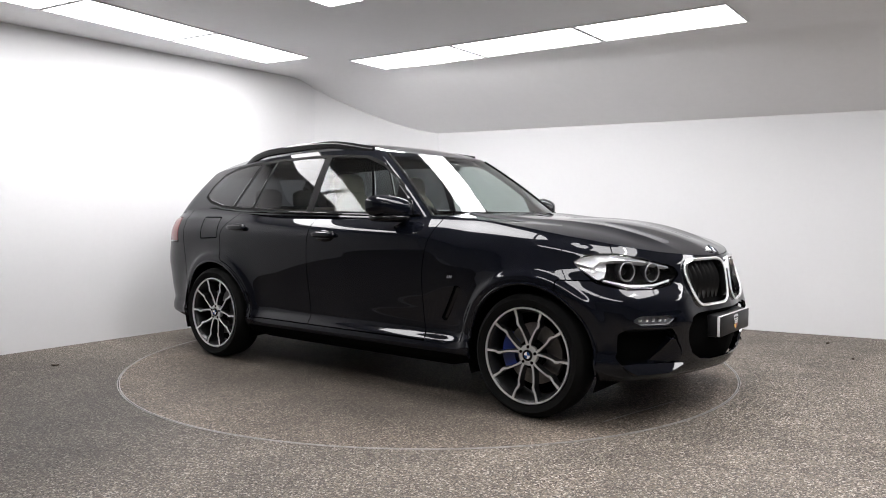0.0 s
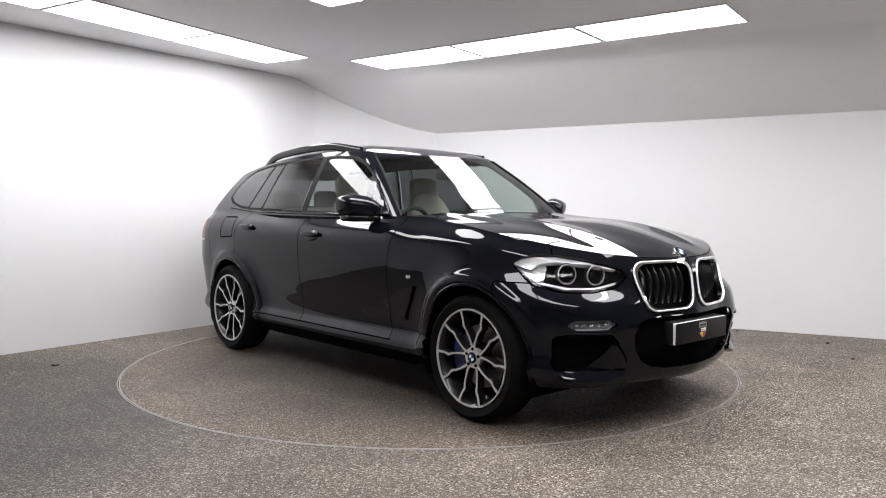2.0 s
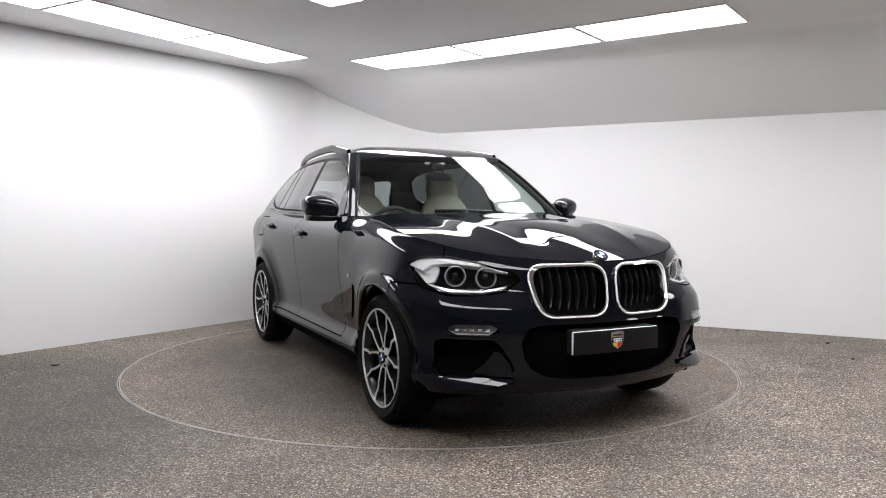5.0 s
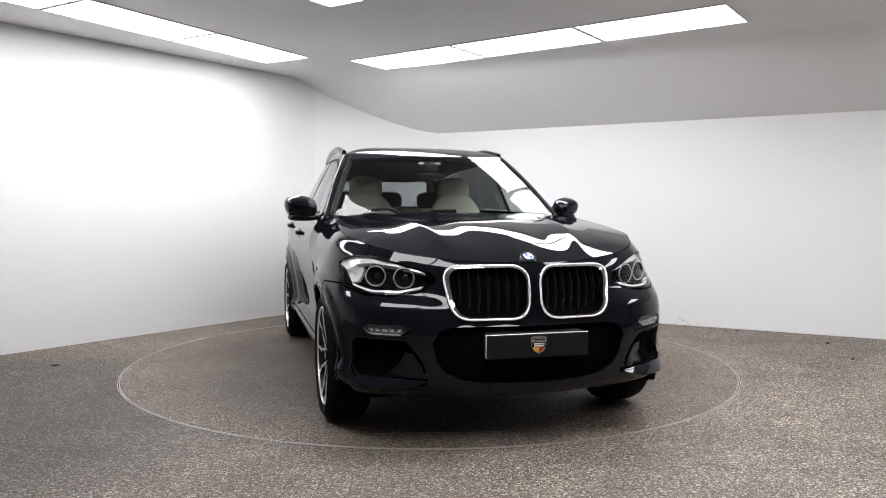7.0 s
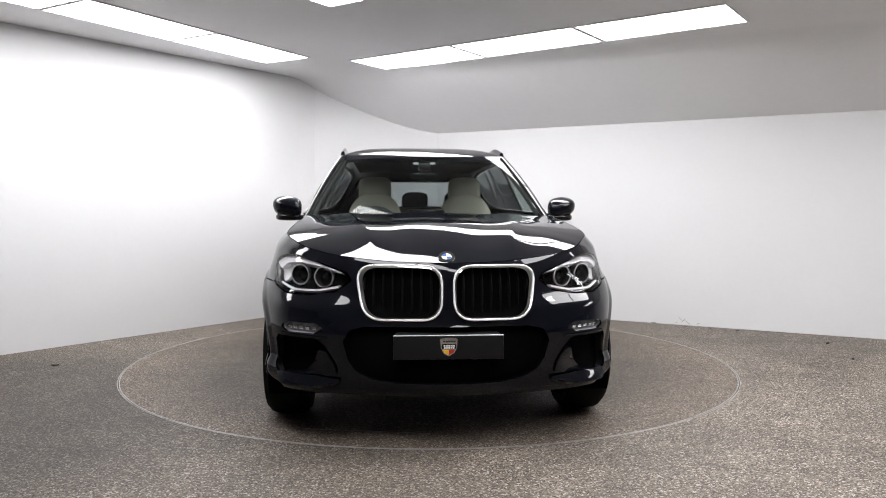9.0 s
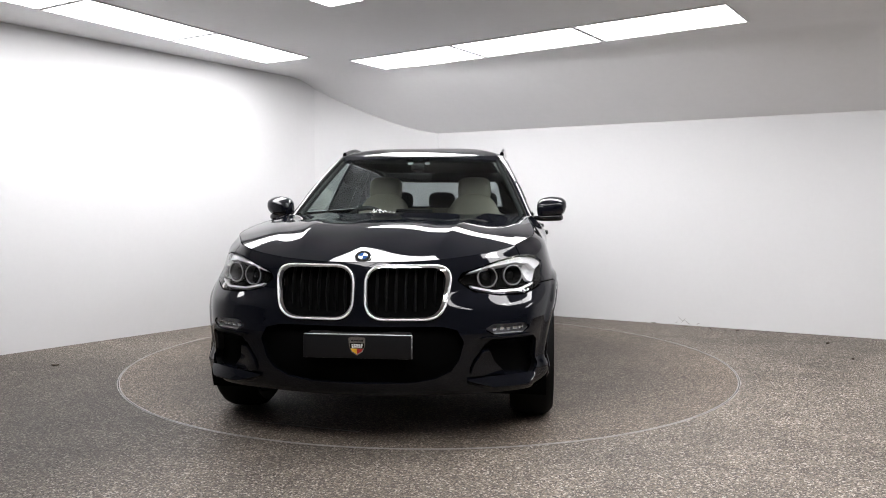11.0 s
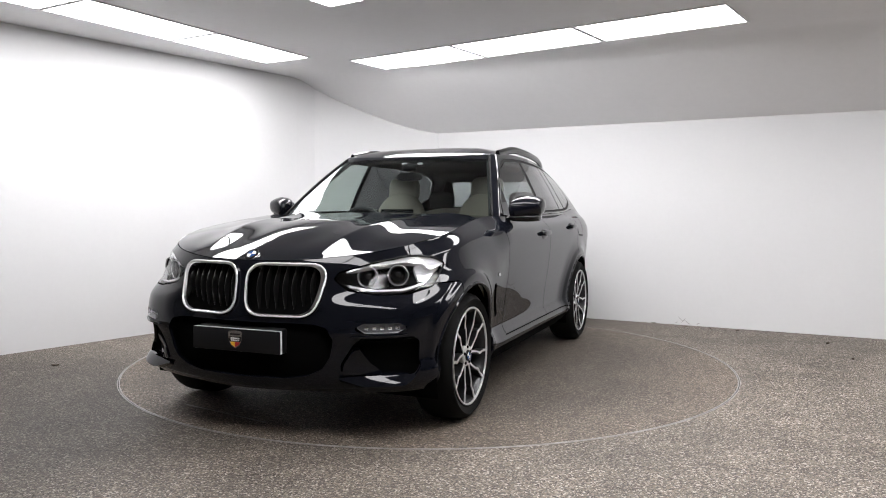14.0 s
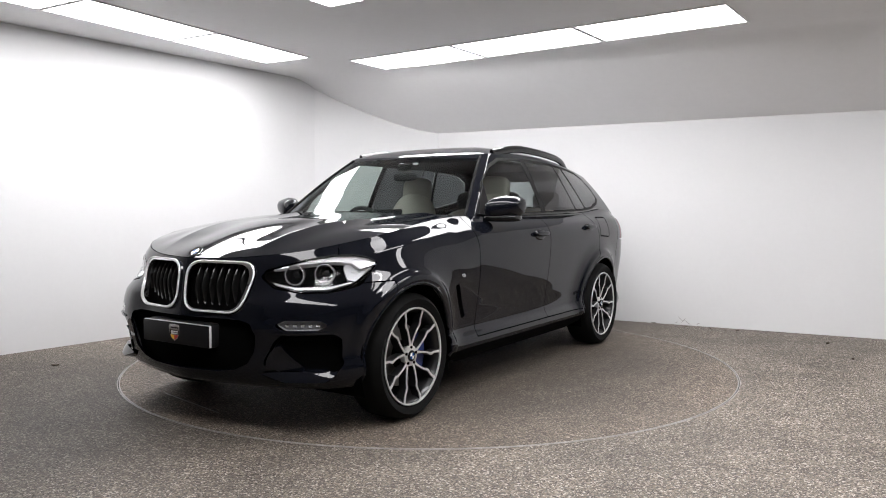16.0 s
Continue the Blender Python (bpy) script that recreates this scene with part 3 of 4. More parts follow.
def arch_lip(ax):
    """The rolled edge of a wheel arch, following the flare."""
    pts = []
    for i in range(49):
        a = math.pi * (-.10 + 1.20 * i / 48)
        x, z = ax + .407 * math.cos(a), HUB_Z + .407 * math.sin(a)
        if z < .27:
            continue
        pts.append((x, float(surface_y(x, z)) - .004, z))
    return tube(pts, .011, 8)


GRID_U, GRID_V = np.meshgrid(np.linspace(.4, 3, 900), np.linspace(0, 1, 160), indexing="ij")
GRID_P = lower(GRID_U, GRID_V)


def surface_y(x, z):
    """How far out the body's side stands at x, z."""
    d = np.hypot(GRID_P[..., 0] - x, GRID_P[..., 2] - z)
    return GRID_P[..., 1].ravel()[np.argmin(d)]


def nose_x(y, z):
    """How far forward the nose stands at y, z."""
    d = np.hypot(GRID_P[..., 1] - abs(y), GRID_P[..., 2] - z) + np.where(GRID_U < 2.3, 9, 0)
    return float(GRID_P[..., 0].ravel()[np.argmin(d)])


for ax in (AXLE, -AXLE):
    both("arch_lip", arch_lip(ax), PAINT, suv)

# ---- greenhouse ----
DLO = [(-1.80, 1.262), (-1.70, 1.215), (-1.45, 1.165), (-1.234, 1.150), (-.331, 1.132), (.545, 1.122), (.485, 1.22), (.365, 1.345), (.16, 1.475), (-.03, 1.540), (-.25, 1.555), (-.56, 1.558), (-1.0, 1.545), (-1.34, 1.527), (-1.54, 1.502), (-1.69, 1.45), (-1.78, 1.35)]


def b_line(z):
    return -.412 + .0 * z


def c_line(z):
    return -1.075 + (z - 1.139) * .22


def d_line(z):
    return -1.345 + (z - 1.152) * .46


def side_window(a, b):
    def keep(P, u):
        x, z = P[..., 0], P[..., 2]
        return np.maximum.reduce([poly(DLO, x, z, -.020), a(z) - x, x - b(z)])
    return keep


def screen_keep(P, u):
    x, y, z = P[..., 0], P[..., 1], P[..., 2]
    edge = .792 - .43 * (z - 1.12) - .13 * (z - 1.12) ** 2
    return np.maximum.reduce([1.08 - z, z - (1.548 - .02 * (y / .6) ** 2), y - edge, .0 - x])


def back_keep(P, u):
    x, y, z = P[..., 0], P[..., 1], P[..., 2]
    return np.maximum.reduce([1.20 - z, z - 1.448, y - .56 + .2 * (z - 1.2), x + 1.6])


def frame_keep(P, u):
    x, z = P[..., 0], P[..., 2]
    return np.maximum(-np.minimum(poly(DLO, x, z, .0), screen_keep(P, u)), np.where(x < -1.6, -back_keep(P, u), -1))



def pillar_line(off, back=0.0, inward=0.0):
    """A line up the windscreen's side edge."""
    pts, uu = [], np.linspace(2, 2.5, 500)
    for v in np.linspace(.01, .965, 26):
        p = upper(uu, np.full_like(uu, v))
        e = .792 - .43 * (p[:, 2] - 1.12) - .13 * (p[:, 2] - 1.12) ** 2 + off
        q = p[int(np.argmin(np.abs(p[:, 1] - e)))]
        pts.append((q[0] - back, q[1] - inward, q[2]))
    return pts


u_up, v_up = np.linspace(0, 3, 420), np.linspace(0, 1, 70)
frame_half = cut(upper, u_up, v_up, frame_keep, gap=0, flange=.02)
part("pillar_frame", join(frame_half, mirrored(frame_half)), PAINT, suv, sharp=40)
scr = cut(upper, u_up, v_up, screen_keep, gap=.001, flange=0)
part("windscreen", join(scr, mirrored(scr)), GLASS_CLEAR, suv, "clear raked windscreen")
both("screen_seal", tube(pillar_line(.003, -.003), .0085, 8), RUBBER, suv, "black rubber windscreen edge")
both("pillar_trim", tube(pillar_line(.012, .045, .022), .026, 10), DARK_TRIM, suv, "dark inner pillar trim")
bk = cut(upper, u_up, v_up, back_keep, gap=.001, flange=0)
part("rear_window", join(bk, mirrored(bk)), GLASS_BACK, suv)
big = lambda s: (lambda z: s + 0 * z)
both("front_side_window", cut(upper, u_up, v_up, side_window(lambda z: b_line(z) + .035, big(9)), flange=0), GLASS_SIDE, suv, "clear front door window")
both("rear_side_window", cut(upper, u_up, v_up, side_window(lambda z: c_line(z) + .012, lambda z: b_line(z) - .035), flange=0), GLASS_DARK, suv, "dark privacy glass")
both("fixed_side_window", cut(upper, u_up, v_up, side_window(lambda z: d_line(z) + .018, lambda z: c_line(z) - .012), flange=0), GLASS_DARK, suv, "dark privacy glass")
both("quarter_window", cut(upper, u_up, v_up, side_window(big(-9), lambda z: d_line(z) - .018), flange=0), GLASS_DARK, suv, "dark privacy glass")


def trim_keep(P, u):
    x, z = P[..., 0], P[..., 2]
    panes = np.minimum.reduce([side_window(lambda z: b_line(z) + .033, big(9))(P, u), side_window(lambda z: c_line(z) + .01, lambda z: b_line(z) - .033)(P, u),
                               side_window(lambda z: d_line(z) + .016, lambda z: c_line(z) - .01)(P, u), side_window(big(-9), lambda z: d_line(z) - .016)(P, u)])
    return np.maximum(poly(DLO, x, z, .0), -panes)


both("window_surround", cut(upper, np.linspace(.9, 2.4, 420), np.linspace(0, 1, 110), trim_keep, gap=.0, flange=.006), RUBBER, suv, "black window surround")
roof_half = cut(roofing, np.linspace(0, 3, 200), np.linspace(0, 1, 60), lambda P, u: 0 * P[..., 0] - 1, flange=0)
part("roof", join(roof_half, mirrored(roof_half)), PAINT, suv, sharp=40)


def rail():
    pts, rad = [], []
    for i in range(41):
        t = i / 40
        x = -.02 - 1.60 * t
        e = upper(np.array([1 + (x + 1.83) / 1.855]), np.array([1.0]))[0]
        lift = .046 * float(smooth(-.06, .30, np.array(t)) * smooth(1.0, .70, np.array(t)))
        sink = .030 * float(smooth(.80, 1.0, np.array(t)))
        pts.append((x, e[1] - .012 - sink * .5, e[2] + lift - sink))
        rad.append(.0165 * (1 - .8 * float(smooth(.80, 1.0, np.array(t)))))
    return tube(pts, rad, 12, flat=1.7)


both("roof_rail", rail(), GLOSS, suv, "gloss black roof rail")


# ---- wheels ----
def wheel(front):
    w = new("wheel")
    R, r = .352, .286
    half = .112
    prof = [(r - .012, -half + .012), (r + .006, -half + .002), (r + .03, -half - .006), (R - .035, -half - .004), (R - .012, -half + .016), (R - .003, -half + .04),
            (R, 0), (R - .003, half - .04), (R - .012, half - .016), (R - .035, half + .004), (r + .03, half + .006), (r + .006, half - .002), (r - .012, half - .012), (r - .02, 0)]
    part("tyre", lathe(prof, 110), TYRE, w, "black low-profile tyre", 50)
    rim_prof = [(.262, -.10), (.245, -.06), (.235, .02), (.243, .075), (.256, .096), (.268, .106), (.272, .104), (.268, .085), (.262, .0)]
    part("barrel", lathe(rim_prof, 96), GUNMETAL, w, sharp=40)
    part("rim_lip", lathe([(.2610, .099), (.2625, .1085), (.2700, .1095), (.2725, .104), (.268, .097)], 120), SILVER, w, "machined silver rim edge", 60)
    for i in range(5):
        base = math.pi / 2 + .03 + i * 2 * math.pi / 5
        for s in (-1, 1):
            path = [(.050, .10), (.080, .17), (.120, .255), (.158, .318), (.178, .372), (.196, .362), (.212, .330), (.264, .325)]
            wid = [.0082, .0060, .0048, .0050, .0068, .0066, .0052, .0076]
            dep = [.082, .086, .090, .0945, .0955, .0965, .0985, .1035]
            def spoke(grow, top, bottom):
                verts, faces = [], []
                for (q, a), wd, h in zip(path, wid, dep):
                    ang = base + s * a
                    for k in (-1, 1):
                        ww = wd + grow
                        px, pz = q * math.cos(ang) - k * ww * math.sin(ang), q * math.sin(ang) + k * ww * math.cos(ang)
                        verts += [(px, h + top, pz), (px, h + bottom, pz)]
                n = len(path)
                for j in range(n - 1):
                    a0, b0 = 4 * j, 4 * j + 4
                    faces += [(a0, b0, b0 + 2, a0 + 2), (a0 + 1, a0 + 3, b0 + 3, b0 + 1), (a0, a0 + 1, b0 + 1, b0), (a0 + 2, b0 + 2, b0 + 3, a0 + 3)]
                faces += [(0, 2, 3, 1), (4 * n - 4, 4 * n - 3, 4 * n - 1, 4 * n - 2)]
                return verts, faces
            sp = part("spoke", spoke(0, 0, -.004), SILVER, w, sharp=25)
            part("spoke_side", spoke(.0032, -.004, -.05), GUNMETAL, sp, "dark painted spoke flank", 25)
    part("hub", lathe([(.0, .045), (.052, .045), (.060, .074), (.057, .084), (.0, .086)], 48, False), SILVER, w, sharp=30)
    for i in range(5):
        a = math.pi / 2 + .03 + i * 2 * math.pi / 5
        part("wheel_bolt", moved(lathe([(.0, .060), (.009, .060), (.009, .0885), (.0, .0885)], 12, False), pose(.048 * math.cos(a), 0, .048 * math.sin(a))), MATTE, w)
    cap = part("centre_cap", lathe([(.0, .08), (.031, .08), (.031, .0915), (.029, .0925), (.0, .0925)], 40, False), GLOSS, w, "round black wheel cap with blue and white quarters")
    for i in range(4):
        q = [(0, 0)] + [(.019 * math.cos(a), .019 * math.sin(a)) for a in np.linspace(i * math.pi / 2, (i + 1) * math.pi / 2, 8)]
        part("quarter", prism(q, .0925, .0938, lambda x, y, z: (x, z, y)), (WHITE, ROUNDEL_BLUE)[i % 2], cap, flat=True)
    part("brake_disc", lathe([(.06, -.02), (.175, -.02), (.175, .008), (.06, .008)], 64), DISC, w, sharp=30)
    part("hub_drum", lathe([(.0, -.09), (.08, -.09), (.08, .05), (.0, .05)], 32, False), MATTE, w, sharp=30)
    part("inner_cover", lathe([(.0, -.05), (.235, -.05), (.235, -.045), (.0, -.045)], 48, False), MATTE, w, sharp=30)
    if front:
        cal = []
        for i in range(9):
            a = math.pi * (.82 + .36 * i / 8)
            for q in (.115, .195):
                cal += [(q * math.cos(a), .04, q * math.sin(a)), (q * math.cos(a), -.03, q * math.sin(a))]
        cf = []
        for i in range(8):
            a, b = 4 * i, 4 * i + 4
            cf += [(a, b, b + 2, a + 2), (a, a + 1, b + 1, b), (a + 2, b + 2, b + 3, a + 3)]
        cf += [(0, 2, 3, 1), (32, 33, 35, 34)]
        part("brake_caliper", (cal, cf), BLUE, w, "blue brake caliper", 40)
    return w


for fr in (True, False):
    w = wheel(fr)
    w.parent = suv
    x = AXLE if fr else -AXLE
    w.matrix_basis = pose(x, HUB_Y - .100, HUB_Z)
    o = copy_thing(w, Matrix.Translation((x, -HUB_Y + .100, HUB_Z)) @ Matrix.Rotation(math.pi, 4, "Z"))
    if fr:
        for k in o.children:
            if k.name.startswith("brake_caliper"):
                k.matrix_basis = Matrix.Rotation(math.pi, 4, "Y")


# ---- lamps, grille and bumper details ----
def shifted(dx, ky):
    def f(u, v):
        p = lower(u, v)
        return p * np.array([1, ky, 1]) + np.stack([dx + 0 * u * v, 0 * u * v, 0 * u * v], -1)
    return f


def nose_or_side(uu, z):
    """x and y of the body at the ring's place uu and the height z."""
    v = np.linspace(0, 1, 200)
    p = lower(np.full_like(v, uu), v)
    i = int(np.argmin(np.abs(p[:, 2] - z)))
    return float(p[i, 0]), float(p[i, 1])


def grown(points, r):
    """A convex outline moved out by r from its middle."""
    cx, cy = sum(p[0] for p in points) / len(points), sum(p[1] for p in points) / len(points)
    return [(a + r * (a - cx) / math.hypot(a - cx, b - cy), b + r * (b - cy) / math.hypot(a - cx, b - cy)) for a, b in points]


u_lamp, v_lamp = np.linspace(2.30, 2.74, 110), np.linspace(.55, 1, 70)


def lamp_region(P, u):
    return on_nose(HEADLAMP, u, P[..., 2])


def brow_ledge(u, v):
    """Leans back towards its top, so that it faces up."""
    p = lower(u, v)
    k = -.005 - .024 * smooth(.845, .925, p[..., 2])
    return p * np.array([1, .997, 1]) + np.stack([k, k * .35, 0 * k], -1)


def strut_face(u, v):
    """A facet that falls back from the bumper's face towards the wheel."""
    p = lower(u, v)
    k = .008 - .050 * smooth(2.645, 2.575, u) * smooth(.50, .38, p[..., 2])
    return p + np.stack([k, 0 * k, 0 * k], -1)


def ledge(u, v):
    """A lip that grows forward towards its foot."""
    p = lower(u, v)
    k = .9 * np.clip(.352 - p[..., 2], 0, .05) + .004
    return p + np.stack([k, k * .2, 0 * k], -1)


for side in (1, -1):
    flip = (lambda d: d) if side > 0 else mirrored
    lamp = part("headlamp", flip(cut(shifted(-.075, .945), u_lamp, v_lamp, lamp_region, gap=.004, flange=-.045)), LAMP_GREY, suv, "clear headlamp with twin round projectors", 40)
    part("lens", flip(cut(shifted(0, 1), u_lamp, v_lamp, lamp_region, gap=.003, flange=.0)), LENS, lamp, "clear lens")
    brow = [(2.362, .880), (2.40, .903), (2.45, .916), (2.515, .917), (2.590, .892), (2.672, .850), (2.600, .881), (2.52, .896), (2.455, .886), (2.42, .855)]
    part("brow", flip(cut(brow_ledge, u_lamp, v_lamp, lambda P, u: on_nose(brow, u, P[..., 2], .002), gap=0, flange=.03)), BRIGHT, lamp, "bright chrome brow", 40)
    low = [(2.44, .790), (2.52, .756), (2.60, .756), (2.655, .774), (2.686, .813), (2.660, .789), (2.60, .766), (2.53, .766), (2.46, .791)]
    part("lower_strip", flip(cut(shifted(-.010, .993), u_lamp, v_lamp, lambda P, u: on_nose(low, u, P[..., 2], -.0008), gap=0, flange=.02)), BRIGHT, lamp, "thin chrome strip", 40)
    for (x, y, z), tilt in (((1.905, .715, .832), 26), ((1.992, .592, .826), 22)):
        m = Matrix.Translation((x, y * side, z)) @ Matrix.Rotation(radians(tilt * side), 4, "Z") @ Matrix.Rotation(radians(-90), 4, "Z")
        ring = []
        for i in range(32):
            a = 2 * math.pi * i / 32
            k = .050 * (1 + .012 * math.cos(6 * a))
            ring.append((k * math.cos(a), .03, k * math.sin(a)))
        cup = part("projector", moved(lathe([(.050, .028), (.038, -.005), (.034, -.03), (.0, -.03), (.0, -.034), (.040, -.034), (.054, .028)], 40), m), GUNMETAL, lamp, sharp=40)
        part("light_ring", moved(tube(ring, .0030, 8, True), m), LIGHT_GREY, cup, "white ring light, switched off")
        part("bulb_lens", moved(lathe([(.0, .012), (.012, .010), (.024, .002), (.031, -.012), (.033, -.03), (.0, -.03)], 32), m), GLOSS, cup, "dark round projector lens")
    bowl = [(2.368, .876), (2.41, .893), (2.465, .900), (2.478, .86), (2.466, .80), (2.445, .79)]
    part("reflector_bowl", flip(cut(shifted(-.034, .972), u_lamp, v_lamp, lambda P, u: on_nose(bowl, u, P[..., 2], .002), gap=0, flange=.02)), BRIGHT, lamp, "faceted chrome reflector", 40)
    for k in range(6):
        uu, zz = 2.385 + .011 * k, .868 - .010 * k
        part("reflector", moved(box(-.018, .012, -.004, .004, -.022, .022, .002), Matrix.Translation((nose_or_side(uu, zz)[0] - .03, side * (nose_or_side(uu, zz)[1] - .035), zz)) @ Matrix.Rotation(radians(side * -40), 4, "Z")), BRIGHT, lamp, "chrome reflector fin")
    # fog lamp
    uf, vf = np.linspace(2.44, 2.66, 60), np.linspace(.3, .65, 50)
    fog = part("fog_lamp", flip(cut(shifted(-.035, .98), uf, vf, lambda P, u: on_nose(FOG, u, P[..., 2]), gap=.002, flange=-.03)), LIGHT_GREY, suv, "slim clear fog lamp", 40)
    part("lens", flip(cut(shifted(-.004, .998), uf, vf, lambda P, u: on_nose(FOG, u, P[..., 2]), gap=.002, flange=0)), LENS, fog)
    for k in range(5):
        uu = 2.517 + .018 * k
        x, y = nose_or_side(uu, .583)
        part("light_cell", moved(box(-.008, .004, -.010, .010, -.008, .008, .002), pose(x - .022, side * (y - .012), .583, 0, 20, side * 22)), CHROME, fog)
    fin = [(2.485, .553), (2.62, .548), (2.628, .541), (2.485, .544)]
    part("fog_fin", flip(cut(shifted(.008, 1.004), uf, vf, lambda P, u: on_nose(fin, u, P[..., 2], .001), gap=0, flange=.02)), PAINT, suv, sharp=40)
    # mesh insert and blade of the corner intake
    part("corner_grille", flip(cut(shifted(-.07, .95), np.linspace(2.40, 2.70, 60), np.linspace(.02, .55, 40), lambda P, u: on_nose(SIDE_IN, u, P[..., 2], .012), gap=0, flange=-.06)), SATIN, suv, sharp=40)
    for k in range(5):
        zz = .405 + .026 * k
        pts = []
        for uu in np.linspace(2.49, 2.635 - .004 * (4 - k) * 1.4, 12):
            x, y = nose_or_side(uu, zz)
            pts.append((x - .055, side * (y - .035), zz))
        part("grille_bar", tube(pts, .0045, 6), GLOSS, suv)
    strut = [(2.602, .478), (2.616, .472), (2.656, .362), (2.575, .350)]
    part("corner_strut", flip(cut(strut_face, np.linspace(2.53, 2.70, 90), np.linspace(.0, .5, 60), lambda P, u: on_nose(strut, u, P[..., 2], .003), gap=0, flange=.04)), PAINT, suv, sharp=40)
    blade = [(2.49, .345), (2.52, .352), (2.62, .345), (2.668, .338), (2.60, .302), (2.52, .300)]
    part("corner_blade", flip(cut(ledge, np.linspace(2.44, 2.72, 80), np.linspace(.0, .3, 40), lambda P, u: on_nose(blade, u, P[..., 2], .004), gap=0, flange=.04)), PAINT, suv, "painted corner blade", 40)

    # kidney: chrome surround and upright slats
    uk, vk = np.linspace(2.60, 3.0, 110), np.linspace(.50, 1.0, 110)
    ring_keep = lambda P, u: np.maximum(poly(KIDNEY, P[..., 1], P[..., 2], .0105), -poly(MOUTH, P[..., 1], P[..., 2], .0))
    kid = part("kidney_grille", flip(cut(shifted(.012, 1), uk, vk, ring_keep, gap=0, flange=.030)), CHROME, suv, "chrome-framed kidney grille with black slats", 40)
    edge_pts = [(nose_x(a, b) + .013, side * a, b) for a, b in grown(KIDNEY, .007)]
    part("bezel", tube(edge_pts, .0054, 10, True), BRIGHT, kid, "polished chrome bezel")
    for k in range(8):
        y = .078 + .046 * k
        z0, z1 = .664 + .06 * max(0, (y - .27) / .16), .886
        pts = []
        for j in range(9):
            z = z0 + (z1 - z0) * j / 8
            bow = .034 * math.sin(math.pi * j / 8)
            pts.append((nose_x(y, z) - .046 + bow, side * y, z))
        v0, f0 = [], []
        for x, yy, z in pts:
            v0 += [(x, yy - .0055, z), (x - .045, yy - .004, z), (x - .045, yy + .004, z), (x, yy + .0055, z), (x + .006, yy, z)]
        for j in range(8):
            for q in range(5):
                a, b = 5 * j + q, 5 * j + (q + 1) % 5
                f0.append((a, b, b + 5, a + 5))
        f0 += [(0, 4, 3, 2, 1), tuple(40 + q for q in range(5))]
        part("slat", (v0, f0), SLAT, kid, sharp=50)

# lower intake: backing bars
for k in range(4):
    z = .372 + .052 * k
    w = .36 + .06 * min(1, k / 1.5)
    pts = [(nose_x(y, z) - .075, y, z) for y in np.linspace(-w, w, 25)]
    part("intake_bar", tube(pts, .007, 6), SATIN, suv)

# dealer plate with a small shield
plate = part("number_plate", box(2.279, 2.285, -.262, .262, .456, .568, .002), PLATE, suv, "blank black plate with white edge and small shield")
part("plate_back", box(2.264, 2.2785, -.2618, .2618, .4565, .5695, .002), WHITE, plate, "white plate backing")
part("plate_mount", box(2.20, 2.262, -.25, .25, .45, .575, .01), SATIN, plate)
SHIELD = [(-.041, .034), (-.034, .040), (0, .043), (.034, .040), (.041, .034), (.038, -.005), (.026, -.030), (0, -.046), (-.026, -.030), (-.038, -.005)]


def shield(scale):
    return [(a * scale, b * scale) for a, b in SHIELD]


def on_plate(x, y, z):
    return (2.285 + z, -x, .517 + y)


badge = part("shield", prism(shield(1.0), 0, .003, on_plate), CHROME, plate, "small silver shield with dark, red and yellow fields", flat=True)
part("field", prism([(-.034, .012), (.034, .012), (.0345, -.006), (.031, -.012), (-.031, -.012), (-.0345, -.006)], .003, .004, on_plate), GLOSS, badge, flat=True)
part("field", prism([(-.030, -.014), (.000, -.014), (.000, -.040), (-.022, -.028)], .003, .004, on_plate), RED, badge, flat=True)
part("field", prism([(.000, -.014), (.030, -.014), (.022, -.028), (.000, -.040)], .003, .004, on_plate), YELLOW, badge, flat=True)
for yy, w, mt in ((.024, .030, SATIN), (.004, .028, WHITE), (-.006, .026, WHITE)):
    for k in range(5):
        x0 = -w + 2 * w * k / 5
        part("bar", prism([(x0, yy - .003), (x0 + w * .30, yy - .003), (x0 + w * .30, yy + .004), (x0, yy + .004)], .004, .0048, on_plate), mt, badge, flat=True)

# round emblem on the bonnet's nose
EMB = Matrix.Translation((2.140, 0, .926)) @ Matrix.Rotation(radians(-52), 4, "Y") @ Matrix.Rotation(radians(-90), 4, "Z")
emblem = part("emblem", moved(lathe([(.0, -.02), (.040, -.02), (.040, .006), (.037, .010), (.0, .010)], 48, False), EMB), CHROME, suv, "round emblem, dark ring with blue and white quarters")
part("ring", moved(lathe([(.025, .0095), (.025, .0112), (.0385, .0112), (.0385, .0085)], 48), EMB), RUBBER, emblem)
for i in range(4):
    q = [(0, 0)] + [(.0235 * math.cos(a), .0235 * math.sin(a)) for a in np.linspace(i * math.pi / 2, (i + 1) * math.pi / 2, 9)]
    part("quarter", moved(prism(q, .010, .0114, lambda x, y, z: (x, z, y)), EMB), (ROUNDEL_BLUE, WHITE)[i % 2], emblem, flat=True)


